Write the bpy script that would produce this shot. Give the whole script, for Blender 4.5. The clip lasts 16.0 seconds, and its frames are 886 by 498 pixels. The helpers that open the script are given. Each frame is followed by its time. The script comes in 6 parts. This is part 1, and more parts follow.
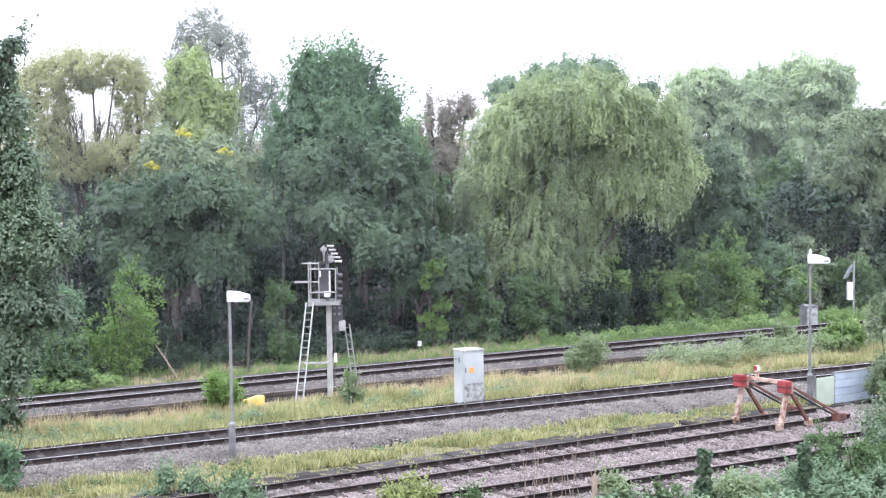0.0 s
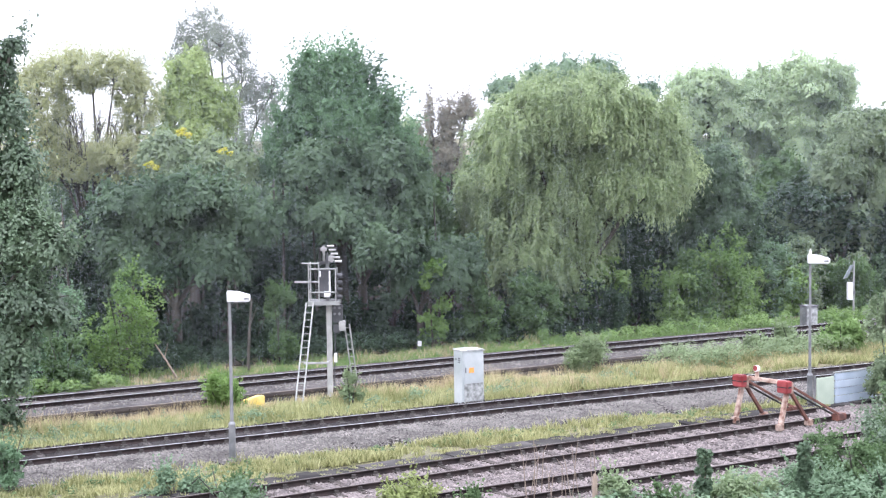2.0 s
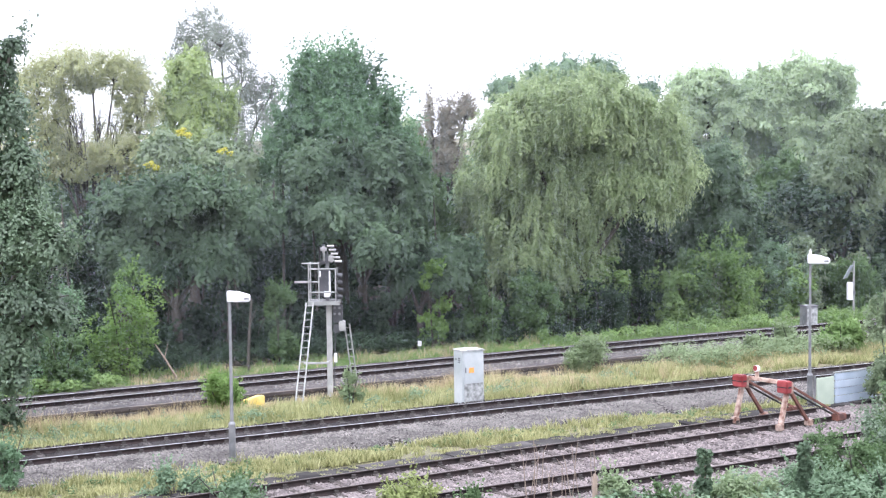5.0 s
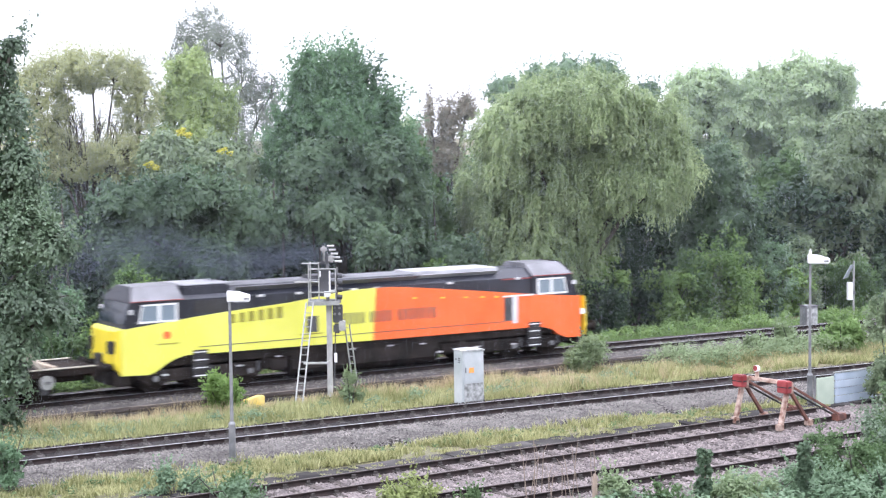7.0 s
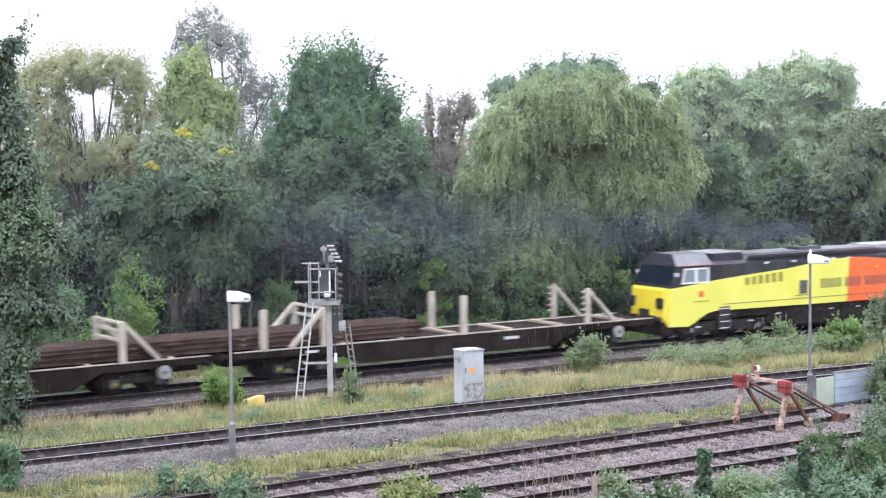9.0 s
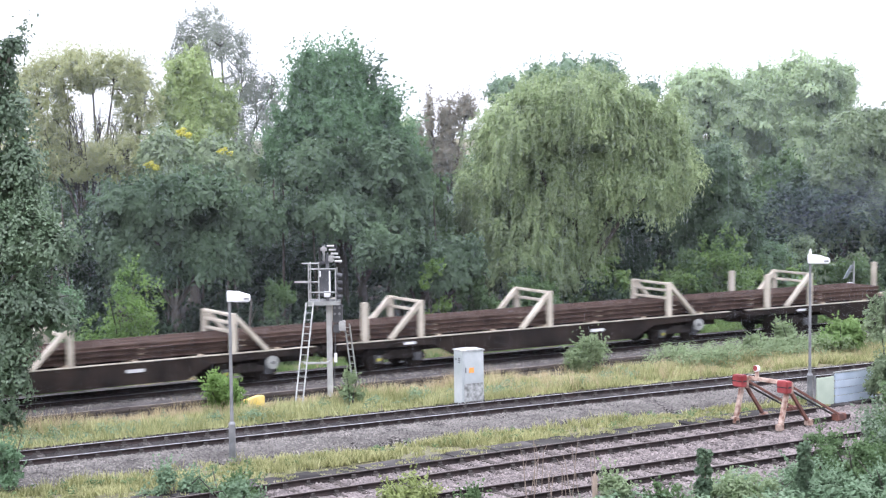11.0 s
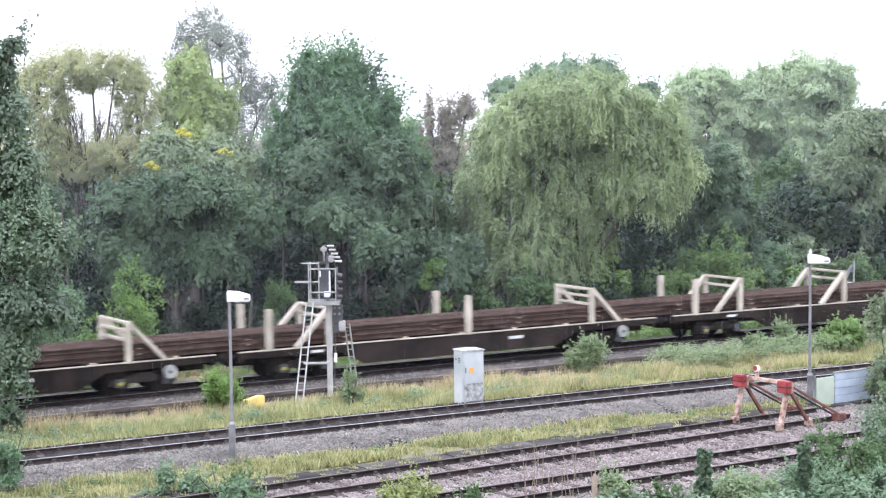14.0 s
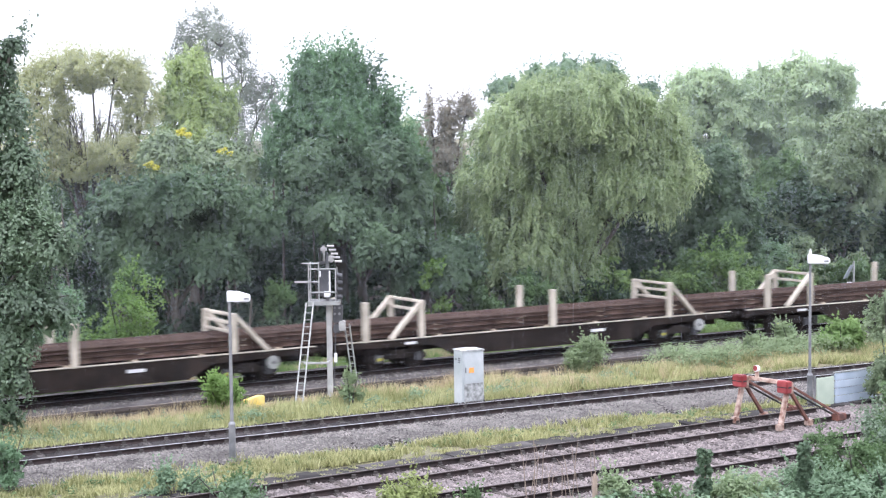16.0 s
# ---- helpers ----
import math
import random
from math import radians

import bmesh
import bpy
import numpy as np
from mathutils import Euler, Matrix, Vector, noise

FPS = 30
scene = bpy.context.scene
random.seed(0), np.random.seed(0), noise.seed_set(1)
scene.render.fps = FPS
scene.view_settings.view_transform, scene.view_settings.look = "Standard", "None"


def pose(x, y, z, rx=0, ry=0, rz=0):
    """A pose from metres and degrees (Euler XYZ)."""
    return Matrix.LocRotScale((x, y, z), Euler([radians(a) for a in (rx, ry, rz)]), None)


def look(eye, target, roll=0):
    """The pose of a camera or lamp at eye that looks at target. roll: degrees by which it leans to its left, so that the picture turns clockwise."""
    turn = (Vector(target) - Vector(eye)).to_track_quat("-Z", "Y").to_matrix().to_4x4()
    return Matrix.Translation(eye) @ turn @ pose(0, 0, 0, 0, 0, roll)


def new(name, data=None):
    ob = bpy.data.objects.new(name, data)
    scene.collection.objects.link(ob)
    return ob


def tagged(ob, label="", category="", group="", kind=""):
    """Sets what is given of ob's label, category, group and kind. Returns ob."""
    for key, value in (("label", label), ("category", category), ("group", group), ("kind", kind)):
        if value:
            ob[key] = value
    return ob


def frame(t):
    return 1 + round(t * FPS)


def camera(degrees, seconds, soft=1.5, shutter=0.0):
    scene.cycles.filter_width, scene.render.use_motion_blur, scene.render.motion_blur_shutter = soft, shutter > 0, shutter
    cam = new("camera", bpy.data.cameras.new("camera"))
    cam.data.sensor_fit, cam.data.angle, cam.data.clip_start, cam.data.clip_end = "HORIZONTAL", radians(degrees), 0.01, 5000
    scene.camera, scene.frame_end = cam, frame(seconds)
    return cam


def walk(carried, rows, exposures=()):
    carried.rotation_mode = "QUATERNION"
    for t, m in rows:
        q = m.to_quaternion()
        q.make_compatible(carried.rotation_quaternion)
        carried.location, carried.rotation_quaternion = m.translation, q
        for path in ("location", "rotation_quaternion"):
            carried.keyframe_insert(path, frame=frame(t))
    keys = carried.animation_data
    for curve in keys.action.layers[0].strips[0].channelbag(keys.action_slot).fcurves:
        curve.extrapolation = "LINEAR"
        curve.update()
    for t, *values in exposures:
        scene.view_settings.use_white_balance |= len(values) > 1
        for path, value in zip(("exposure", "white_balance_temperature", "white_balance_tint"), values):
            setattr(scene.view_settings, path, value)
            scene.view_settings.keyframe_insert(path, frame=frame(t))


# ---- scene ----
cam = camera(29.295, 16.0, soft=1.25, shutter=0.5)
EYE = (0.0, 0.0, 9.374)
VIEW = look(EYE, (0.0, 100.0, 9.374 - 100 * math.tan(radians(3.941))), -0.627)
walk(cam, [(0.0, VIEW), (16.0, VIEW)], exposures=[(0.0, 0.30, 5970, 21), (5.0, 0.32, 5970, 21), (6.4, 0.36, 5970, 21), (7.0, 0.20, 5970, 21), (8.5, -0.06, 5970, 21), (9.2, -0.05, 5970, 21), (11.5, 0.18, 5970, 21), (14.0, 0.22, 5970, 21), (16.0, 0.20, 5970, 21)])

# ---- overcast daylight ----
world = bpy.data.worlds.new("overcast_sky")
scene.world = world
world.use_nodes = True
wn, wl = world.node_tree.nodes, world.node_tree.links
sky = wn.new("ShaderNodeTexSky")
sky.sky_type, sky.sun_disc = "NISHITA", False
sky.sun_elevation, sky.sun_rotation = radians(74), radians(212)
sky.air_density, sky.dust_density = 1.0, 4.0
cloud = wn.new("ShaderNodeTexNoise")
cloud.inputs["Scale"].default_value = 2.0
ramp = wn.new("ShaderNodeMapRange")
ramp.inputs["To Min"].default_value, ramp.inputs["To Max"].default_value = 24.0, 28.0
wl.new(cloud.outputs["Fac"], ramp.inputs["Value"])
tint = wn.new("ShaderNodeMix")
tint.data_type, tint.blend_type = "RGBA", "MULTIPLY"
tint.inputs["Factor"].default_value = 1.0
tint.inputs["A"].default_value = (0.97, 0.99, 1.0, 1)
# an overcast sky is brightest overhead
where, split = wn.new("ShaderNodeTexCoord"), wn.new("ShaderNodeSeparateXYZ")
wl.new(where.outputs["Generated"], split.inputs["Vector"])
rise = wn.new("ShaderNodeMapRange")
rise.inputs["To Min"].default_value, rise.inputs["To Max"].default_value = 0.48, 1.50
wl.new(split.outputs["Z"], rise.inputs["Value"])
glow = wn.new("ShaderNodeMath")
glow.operation = "MULTIPLY"
wl.new(ramp.outputs["Result"], glow.inputs[0])
wl.new(rise.outputs["Result"], glow.inputs[1])
wl.new(glow.outputs[0], tint.inputs["B"])
veil = wn.new("ShaderNodeMix")
veil.data_type = "RGBA"
veil.inputs["Factor"].default_value = 0.9
wl.new(sky.outputs["Color"], veil.inputs["A"])
wl.new(tint.outputs["Result"], veil.inputs["B"])
bg = wn["Background"]
bg.inputs["Strength"].default_value = 0.12
wl.new(veil.outputs["Result"], bg.inputs["Color"])

sun = new("sun", bpy.data.lights.new("sun", "SUN"))
sun.data.energy, sun.data.angle, sun.data.color = 0.9, radians(40), (1.0, 0.97, 0.92)
sun.matrix_world = look((-10, 44, 66), (0, 60, 0))


# ---- materials ----
def node_mat(name):
    m = bpy.data.materials.new(name)
    m.use_nodes = True
    nt = m.node_tree
    return m, nt.nodes, nt.links, nt.nodes["Principled BSDF"]


def surf(name, c1, c2, rough=0.8, scale=1.5, fine=40.0, bump=0.3, metal=0.0, dist=0.01, vary=0.25, spec=0.5, streak=1.0):
    """Weathered surface: broad patches of c1 and c2, fine grain, relief, and a change from piece to piece."""
    m, n, l, p = node_mat(name)
    co = n.new("ShaderNodeTexCoord")
    mp = n.new("ShaderNodeMapping")
    mp.inputs["Scale"].default_value = (1, 1, streak)
    l.new(co.outputs["Object"], mp.inputs["Vector"])
    info = n.new("ShaderNodeObjectInfo")
    a, b = n.new("ShaderNodeTexNoise"), n.new("ShaderNodeTexNoise")
    a.noise_dimensions = b.noise_dimensions = "4D"
    a.inputs["Scale"].default_value, a.inputs["Detail"].default_value = scale, 6
    b.inputs["Scale"].default_value, b.inputs["Detail"].default_value = fine, 3
    w = n.new("ShaderNodeMath")
    w.operation = "MULTIPLY"
    w.inputs[1].default_value = 37.0
    l.new(info.outputs["Random"], w.inputs[0])
    for t in (a, b):
        l.new(mp.outputs["Vector"], t.inputs["Vector"])
        l.new(w.outputs[0], t.inputs["W"])
    rp = n.new("ShaderNodeMapRange")
    rp.inputs["From Min"].default_value, rp.inputs["From Max"].default_value = 0.35, 0.65
    l.new(a.outputs["Fac"], rp.inputs["Value"])
    mx = n.new("ShaderNodeMix")
    mx.data_type = "RGBA"
    mx.inputs["A"].default_value, mx.inputs["B"].default_value = (*c1, 1), (*c2, 1)
    l.new(rp.outputs["Result"], mx.inputs["Factor"])
    v1 = n.new("ShaderNodeMapRange")
    v1.inputs["To Min"].default_value, v1.inputs["To Max"].default_value = 1 - vary, 1 + vary
    l.new(b.outputs["Fac"], v1.inputs["Value"])
    v2 = n.new("ShaderNodeMapRange")
    v2.inputs["To Min"].default_value, v2.inputs["To Max"].default_value = 1 - vary * 0.6, 1 + vary * 0.6
    l.new(info.outputs["Random"], v2.inputs["Value"])
    mu = n.new("ShaderNodeMath")
    mu.operation = "MULTIPLY"
    l.new(v1.outputs["Result"], mu.inputs[0])
    l.new(v2.outputs["Result"], mu.inputs[1])
    hs = n.new("ShaderNodeHueSaturation")
    l.new(mx.outputs["Result"], hs.inputs["Color"])
    l.new(mu.outputs[0], hs.inputs["Value"])
    l.new(hs.outputs["Color"], p.inputs["Base Color"])
    bp = n.new("ShaderNodeBump")
    bp.inputs["Strength"].default_value, bp.inputs["Distance"].default_value = bump, dist
    l.new(b.outputs["Fac"], bp.inputs["Height"])
    l.new(bp.outputs["Normal"], p.inputs["Normal"])
    rr = n.new("ShaderNodeMapRange")
    rr.inputs["To Min"].default_value, rr.inputs["To Max"].default_value = max(rough - 0.15, 0.05), min(rough + 0.15, 1)
    l.new(a.outputs["Fac"], rr.inputs["Value"])
    l.new(rr.outputs["Result"], p.inputs["Roughness"])
    p.inputs["Metallic"].default_value = metal
    p.inputs["Specular IOR Level"].default_value = spec
    return m


def leafy(name, dark, light, gloss=0.6, thin=0.42, patch=0.35, spec=0.25, single=0.22):
    """Foliage: each leaf its own tone between dark and light, drifting in broad patches, a little light passing through."""
    m, n, l, p = node_mat(name)
    geo, co, info = n.new("ShaderNodeNewGeometry"), n.new("ShaderNodeTexCoord"), n.new("ShaderNodeObjectInfo")
    no = n.new("ShaderNodeTexNoise")
    no.inputs["Scale"].default_value, no.inputs["Detail"].default_value = patch, 3
    l.new(co.outputs["Object"], no.inputs["Vector"])
    ad = n.new("ShaderNodeMath")
    ad.operation = "MULTIPLY_ADD"
    ad.inputs[1].default_value = 1.1
    ad.inputs[2].default_value = -0.17 - single / 2
    l.new(no.outputs["Fac"], ad.inputs[0])
    su = n.new("ShaderNodeMath")
    su.operation = "MULTIPLY_ADD"
    su.inputs[1].default_value = single
    l.new(geo.outputs["Random Per Island"], su.inputs[0])
    l.new(ad.outputs[0], su.inputs[2])
    cl = n.new("ShaderNodeClamp")
    l.new(su.outputs[0], cl.inputs["Value"])
    mx = n.new("ShaderNodeMix")
    mx.data_type = "RGBA"
    mx.inputs["A"].default_value, mx.inputs["B"].default_value = (*dark, 1), (*light, 1)
    l.new(cl.outputs[0], mx.inputs["Factor"])
    l.new(mx.outputs["Result"], p.inputs["Base Color"])
    p.inputs["Roughness"].default_value = gloss
    p.inputs["Specular IOR Level"].default_value = spec
    tr = n.new("ShaderNodeBsdfTranslucent")
    l.new(mx.outputs["Result"], tr.inputs["Color"])
    ms = n.new("ShaderNodeMixShader")
    ms.inputs["Fac"].default_value = thin
    l.new(p.outputs[0], ms.inputs[1])
    l.new(tr.outputs[0], ms.inputs[2])
    l.new(ms.outputs[0], n["Material Output"].inputs["Surface"])
    return m


def glass(name, tone, spec=0.6):
    m, n, l, p = node_mat(name)
    p.inputs["Base Color"].default_value = (*tone, 1)
    p.inputs["Roughness"].default_value = 0.06
    p.inputs["Specular IOR Level"].default_value = spec
    return m


LEAF = {
    "deep": leafy("deep_green_leaves", (0.055, 0.100, 0.060), (0.325, 0.510, 0.290)),
    "dark": leafy("dark_green_leaves", (0.041, 0.072, 0.048), (0.200, 0.291, 0.167)),
    "mid": leafy("green_leaves", (0.056, 0.104, 0.047), (0.212, 0.319, 0.139), thin=0.45),
    # paled: haze and the sky between the leaves are painted into this grey
    "grey": leafy("grey_green_leaves", (0.170, 0.195, 0.165), (0.420, 0.460, 0.370), thin=0.5),
    "grey2": leafy("wet_grey_green_leaves", (0.050, 0.085, 0.055), (0.275, 0.385, 0.230), gloss=0.38, spec=0.6),
    "light": leafy("light_green_leaves", (0.211, 0.290, 0.119), (0.561, 0.661, 0.302), thin=0.45),
    "yellow": leafy("yellowing_willow_leaves", (0.300, 0.325, 0.165), (0.590, 0.620, 0.360), thin=0.45),
    "willow": leafy("willow_leaves", (0.145, 0.205, 0.105), (0.600, 0.710, 0.390), thin=0.45),
    "bright": leafy("bright_green_leaves", (0.080, 0.155, 0.050), (0.340, 0.500, 0.150)),
    "fresh": leafy("young_green_leaves", (0.110, 0.200, 0.055), (0.350, 0.500, 0.170)),
    "bright2": leafy("fresh_green_leaves", (0.122, 0.212, 0.076), (0.319, 0.444, 0.165)),
    # for far trees: the haze before them is put into this pale colour
    "haze": leafy("haze_pale_leaves", (0.260, 0.350, 0.215), (0.620, 0.730, 0.460), thin=0.45),
    "brown": leafy("russet_leaves", (0.200, 0.190, 0.150), (0.420, 0.385, 0.300)),
    "brown2": leafy("olive_leaves", (0.125, 0.175, 0.105), (0.390, 0.480, 0.290)),
    "sage": leafy("sage_green_leaves", (0.103, 0.175, 0.101), (0.319, 0.434, 0.279)),
    "yellowg": leafy("yellow_green_leaves", (0.171, 0.214, 0.074), (0.415, 0.480, 0.197)),
    # darker than the leaves are: the wood's shade is put into this colour
    "ivy": leafy("shade_dark_leaves", (0.026, 0.046, 0.030), (0.075, 0.120, 0.070)),
    "weed": leafy("pale_weed_leaves", (0.160, 0.220, 0.115), (0.360, 0.450, 0.260)),
    "gold": leafy("golden_leaves", (0.450, 0.444, 0.081), (0.642, 0.600, 0.122)),
}
GRASS = leafy("dry_grass_blades", (0.210, 0.235, 0.095), (0.630, 0.620, 0.345), thin=0.40, gloss=0.6, patch=0.9, spec=0.3, single=0.7)
STRAW = leafy("straw_blades", (0.360, 0.295, 0.175), (0.740, 0.650, 0.440), thin=0.40, gloss=0.7, patch=0.5, spec=0.2, single=0.6)
LUSH = leafy("lush_grass_blades", (0.175, 0.190, 0.075), (0.600, 0.590, 0.320), thin=0.40, gloss=0.6, patch=0.9, spec=0.3, single=0.7)
BARK = surf("bark", (0.040, 0.036, 0.030), (0.090, 0.082, 0.070), 0.9, 2, 25, 0.8, streak=0.3)
SOIL = surf("rough_grassland", (0.080, 0.082, 0.042), (0.160, 0.145, 0.085), 0.95, 0.35, 14, 0.8, dist=0.06)
# near black, so that the floor carries the shade of the trees
SHADE_LITTER = surf("shade_dark_litter", (0.018, 0.014, 0.010), (0.050, 0.040, 0.028), 0.95, 0.8, 14, 0.8, dist=0.05, vary=0.4)
BALLAST = surf("grey_ballast", (0.085, 0.079, 0.074), (0.165, 0.154, 0.143), 0.85, 1.2, 16, 1.0, dist=0.06, vary=0.55)
BALLAST_DARK = surf("oily_ballast", (0.036, 0.032, 0.031), (0.085, 0.076, 0.072), 0.85, 1.2, 16, 1.0, dist=0.06, vary=0.5)
BALLAST_OIL = surf("oil_soaked_ballast", (0.014, 0.013, 0.013), (0.042, 0.038, 0.037), 0.9, 1.2, 16, 1.0, dist=0.06, vary=0.5, spec=0.2)
BALLAST_PINK = surf("pinkish_ballast", (0.085, 0.070, 0.068), (0.165, 0.140, 0.135), 0.85, 1.2, 16, 1.0, dist=0.06, vary=0.5)
STONE = leafy("ballast_stones", (0.052, 0.048, 0.045), (0.250, 0.232, 0.212), gloss=0.7, thin=0.0, patch=1.5, single=0.8)
STONE_PINK = leafy("pink_ballast_stones", (0.050, 0.042, 0.040), (0.310, 0.268, 0.255), gloss=0.7, thin=0.0, patch=1.5, single=0.8)
STONE_OIL = leafy("oily_black_stones", (0.012, 0.011, 0.011), (0.062, 0.056, 0.054), gloss=0.8, thin=0.0, patch=1.5, single=0.8, spec=0.15)
RAIL_SIDE = surf("rusty_rail", (0.016, 0.013, 0.013), (0.040, 0.030, 0.028), 0.9, 3, 60, 0.3, vary=0.3, spec=0.2)
RAIL_TOP = surf("polished_rail_head", (0.34, 0.34, 0.35), (0.48, 0.48, 0.49), 0.32, 3, 60, 0.05, metal=1.0, vary=0.08)
RAIL_DULL = surf("dull_rail_head", (0.060, 0.048, 0.044), (0.130, 0.110, 0.102), 0.5, 3, 60, 0.1, metal=0.4)
SLEEPER = surf("dark_timber_sleeper", (0.030, 0.026, 0.024), (0.066, 0.058, 0.052), 0.85, 4, 50, 0.6, vary=0.3)
SLEEPER_C = surf("weathered_sleeper", (0.026, 0.022, 0.020), (0.085, 0.073, 0.066), 0.92, 4, 50, 0.6, vary=0.35, spec=0.15)
CONCRETE = surf("wet_concrete", (0.016, 0.015, 0.015), (0.072, 0.068, 0.065), 0.92, 0.9, 40, 0.3, vary=0.35, spec=0.12)
TROUGH = surf("stained_trough", (0.030, 0.024, 0.022), (0.066, 0.054, 0.048), 0.85, 2.0, 40, 0.4)
LID = surf("stained_trough_lid", (0.060, 0.050, 0.046), (0.210, 0.180, 0.160), 0.7, 2.0, 40, 0.3)
GALV = surf("galvanised_steel", (0.26, 0.27, 0.26), (0.40, 0.41, 0.39), 0.5, 3, 40, 0.1, metal=0.35, vary=0.12)
GALV_DULL = surf("dull_galvanised_steel", (0.13, 0.135, 0.14), (0.23, 0.235, 0.24), 0.6, 3, 40, 0.15, metal=0.2, vary=0.15)
WHITE = surf("white_paint", (0.72, 0.73, 0.73), (0.82, 0.83, 0.83), 0.4, 2, 30, 0.05, vary=0.06)
OFFWHITE = surf("weathered_white_paint", (0.50, 0.51, 0.51), (0.68, 0.69, 0.69), 0.5, 1.6, 30, 0.08, vary=0.12)
CABINET = surf("pale_grey_enamel", (0.36, 0.40, 0.40), (0.52, 0.55, 0.55), 0.45, 1.2, 20, 0.05, vary=0.08)
MOSS = surf("lichen_stained_enamel", (0.14, 0.15, 0.14), (0.42, 0.43, 0.42), 0.8, 6, 30, 0.1, vary=0.3)
BLACK = surf("black_paint", (0.012, 0.012, 0.013), (0.030, 0.029, 0.030), 0.55, 2, 30, 0.1)
DARK = surf("dark_grey_paint", (0.045, 0.047, 0.052), (0.080, 0.082, 0.088), 0.5, 2, 30, 0.1)
GRIME = surf("brake_dust_grime", (0.012, 0.010, 0.010), (0.036, 0.030, 0.027), 0.9, 1.5, 30, 0.3, vary=0.3, spec=0.15)
YELLOW = surf("acid_yellow_paint", (0.66, 0.66, 0.10), (0.74, 0.73, 0.14), 0.35, 0.8, 20, 0.02, vary=0.05)
WARM_YELLOW = surf("warning_yellow_paint", (0.74, 0.60, 0.03), (0.82, 0.67, 0.05), 0.35, 0.8, 20, 0.02, vary=0.05)
ORANGE = surf("bright_orange_paint", (0.80, 0.135, 0.030), (0.88, 0.165, 0.045), 0.35, 0.8, 20, 0.02, vary=0.05)
OLIVE = surf("olive_louvre", (0.24, 0.23, 0.03), (0.34, 0.32, 0.045), 0.6, 2, 30, 0.1)
ROOF = surf("grey_roof_paint", (0.105, 0.106, 0.115), (0.185, 0.186, 0.200), 0.45, 1.0, 20, 0.05, vary=0.15)
ROOF_PALE = surf("pale_roof_panel", (0.26, 0.265, 0.28), (0.44, 0.445, 0.46), 0.35, 1.0, 20, 0.05, vary=0.15)
NAVY = surf("dark_blue_black_paint", (0.012, 0.014, 0.022), (0.030, 0.032, 0.044), 0.4, 1.0, 20, 0.05)
MAROON = surf("dull_red_line", (0.25, 0.05, 0.05), (0.33, 0.075, 0.07), 0.5, 2, 20, 0.05)
BEIGE = surf("worn_beige_steel", (0.34, 0.31, 0.25), (0.52, 0.475, 0.395), 0.6, 1.5, 25, 0.1, vary=0.15)
WAGON = surf("rusty_brown_wagon_steel", (0.012, 0.0095, 0.009), (0.034, 0.026, 0.022), 0.92, 1.2, 30, 0.2, vary=0.3, spec=0.12)
LOAD = surf("rusted_new_rail", (0.036, 0.023, 0.018), (0.100, 0.068, 0.056), 0.85, 1.5, 40, 0.2, vary=0.5, spec=0.15)
TIMBER = surf("pale_timber", (0.33, 0.27, 0.20), (0.46, 0.39, 0.30), 0.8, 3, 40, 0.3)
RED = surf("faded_red_paint", (0.20, 0.022, 0.026), (0.44, 0.085, 0.085), 0.5, 2, 30, 0.1)
RUST_PINK = surf("rust_streaked_buffer_frame", (0.15, 0.055, 0.032), (0.50, 0.40, 0.33), 0.7, 5, 30, 0.4, vary=0.35)
RUST = surf("rusty_dark_red_steel", (0.065, 0.028, 0.022), (0.20, 0.085, 0.060), 0.75, 3, 30, 0.3, vary=0.3)
PANEL_GREEN = surf("pale_green_board", (0.36, 0.43, 0.34), (0.44, 0.51, 0.41), 0.6, 1.5, 20, 0.05, vary=0.08)
PANEL_BLUE = surf("blue_grey_sheeting", (0.310, 0.380, 0.460), (0.414, 0.483, 0.552), 0.5, 1.5, 20, 0.05, vary=0.08)
BIN_YELLOW = surf("yellow_plastic", (0.66, 0.50, 0.12), (0.76, 0.62, 0.26), 0.5, 3, 20, 0.05, vary=0.08)
LABEL_ORANGE = surf("orange_label", (0.80, 0.30, 0.06), (0.85, 0.36, 0.10), 0.5, 3, 20, 0.02)
SOLAR = surf("solar_cells", (0.30, 0.34, 0.38), (0.42, 0.46, 0.50), 0.15, 4, 20, 0.02)
GLASS_PALE = glass("pale_cab_glass", (0.20, 0.25, 0.29))
GLASS_DARK = glass("dark_cab_glass", (0.012, 0.018, 0.028), 0.25)
STALK = surf("dry_stalk", (0.16, 0.12, 0.095), (0.26, 0.21, 0.165), 0.9, 3, 30, 0.1)
WOOD_POST = surf("grey_weathered_wood", (0.17, 0.13, 0.10), (0.30, 0.24, 0.19), 0.9, 5, 50, 0.6, streak=0.2)


# ---- mesh helpers ----
def finish(bm, mat, name):
    bmesh.ops.recalc_face_normals(bm, faces=bm.faces[:])
    me = bpy.data.meshes.new(name)
    bm.to_mesh(me)
    bm.free()
    me.materials.append(mat)
    return me


def part(name, bm, material, parent, label=""):
    ob = new(name, finish(bm, material, name))
    ob.parent = parent
    return tagged(ob, label=label)


def piece(name, me, parent, m):
    ob = new(name, me)
    ob.parent = parent
    ob.matrix_basis = m
    return ob


def thing(name, m, label, category, group="", kind=""):
    ob = new(name)
    ob.empty_display_size = 0.2
    ob.matrix_world = m
    return tagged(ob, label, category, group, kind)


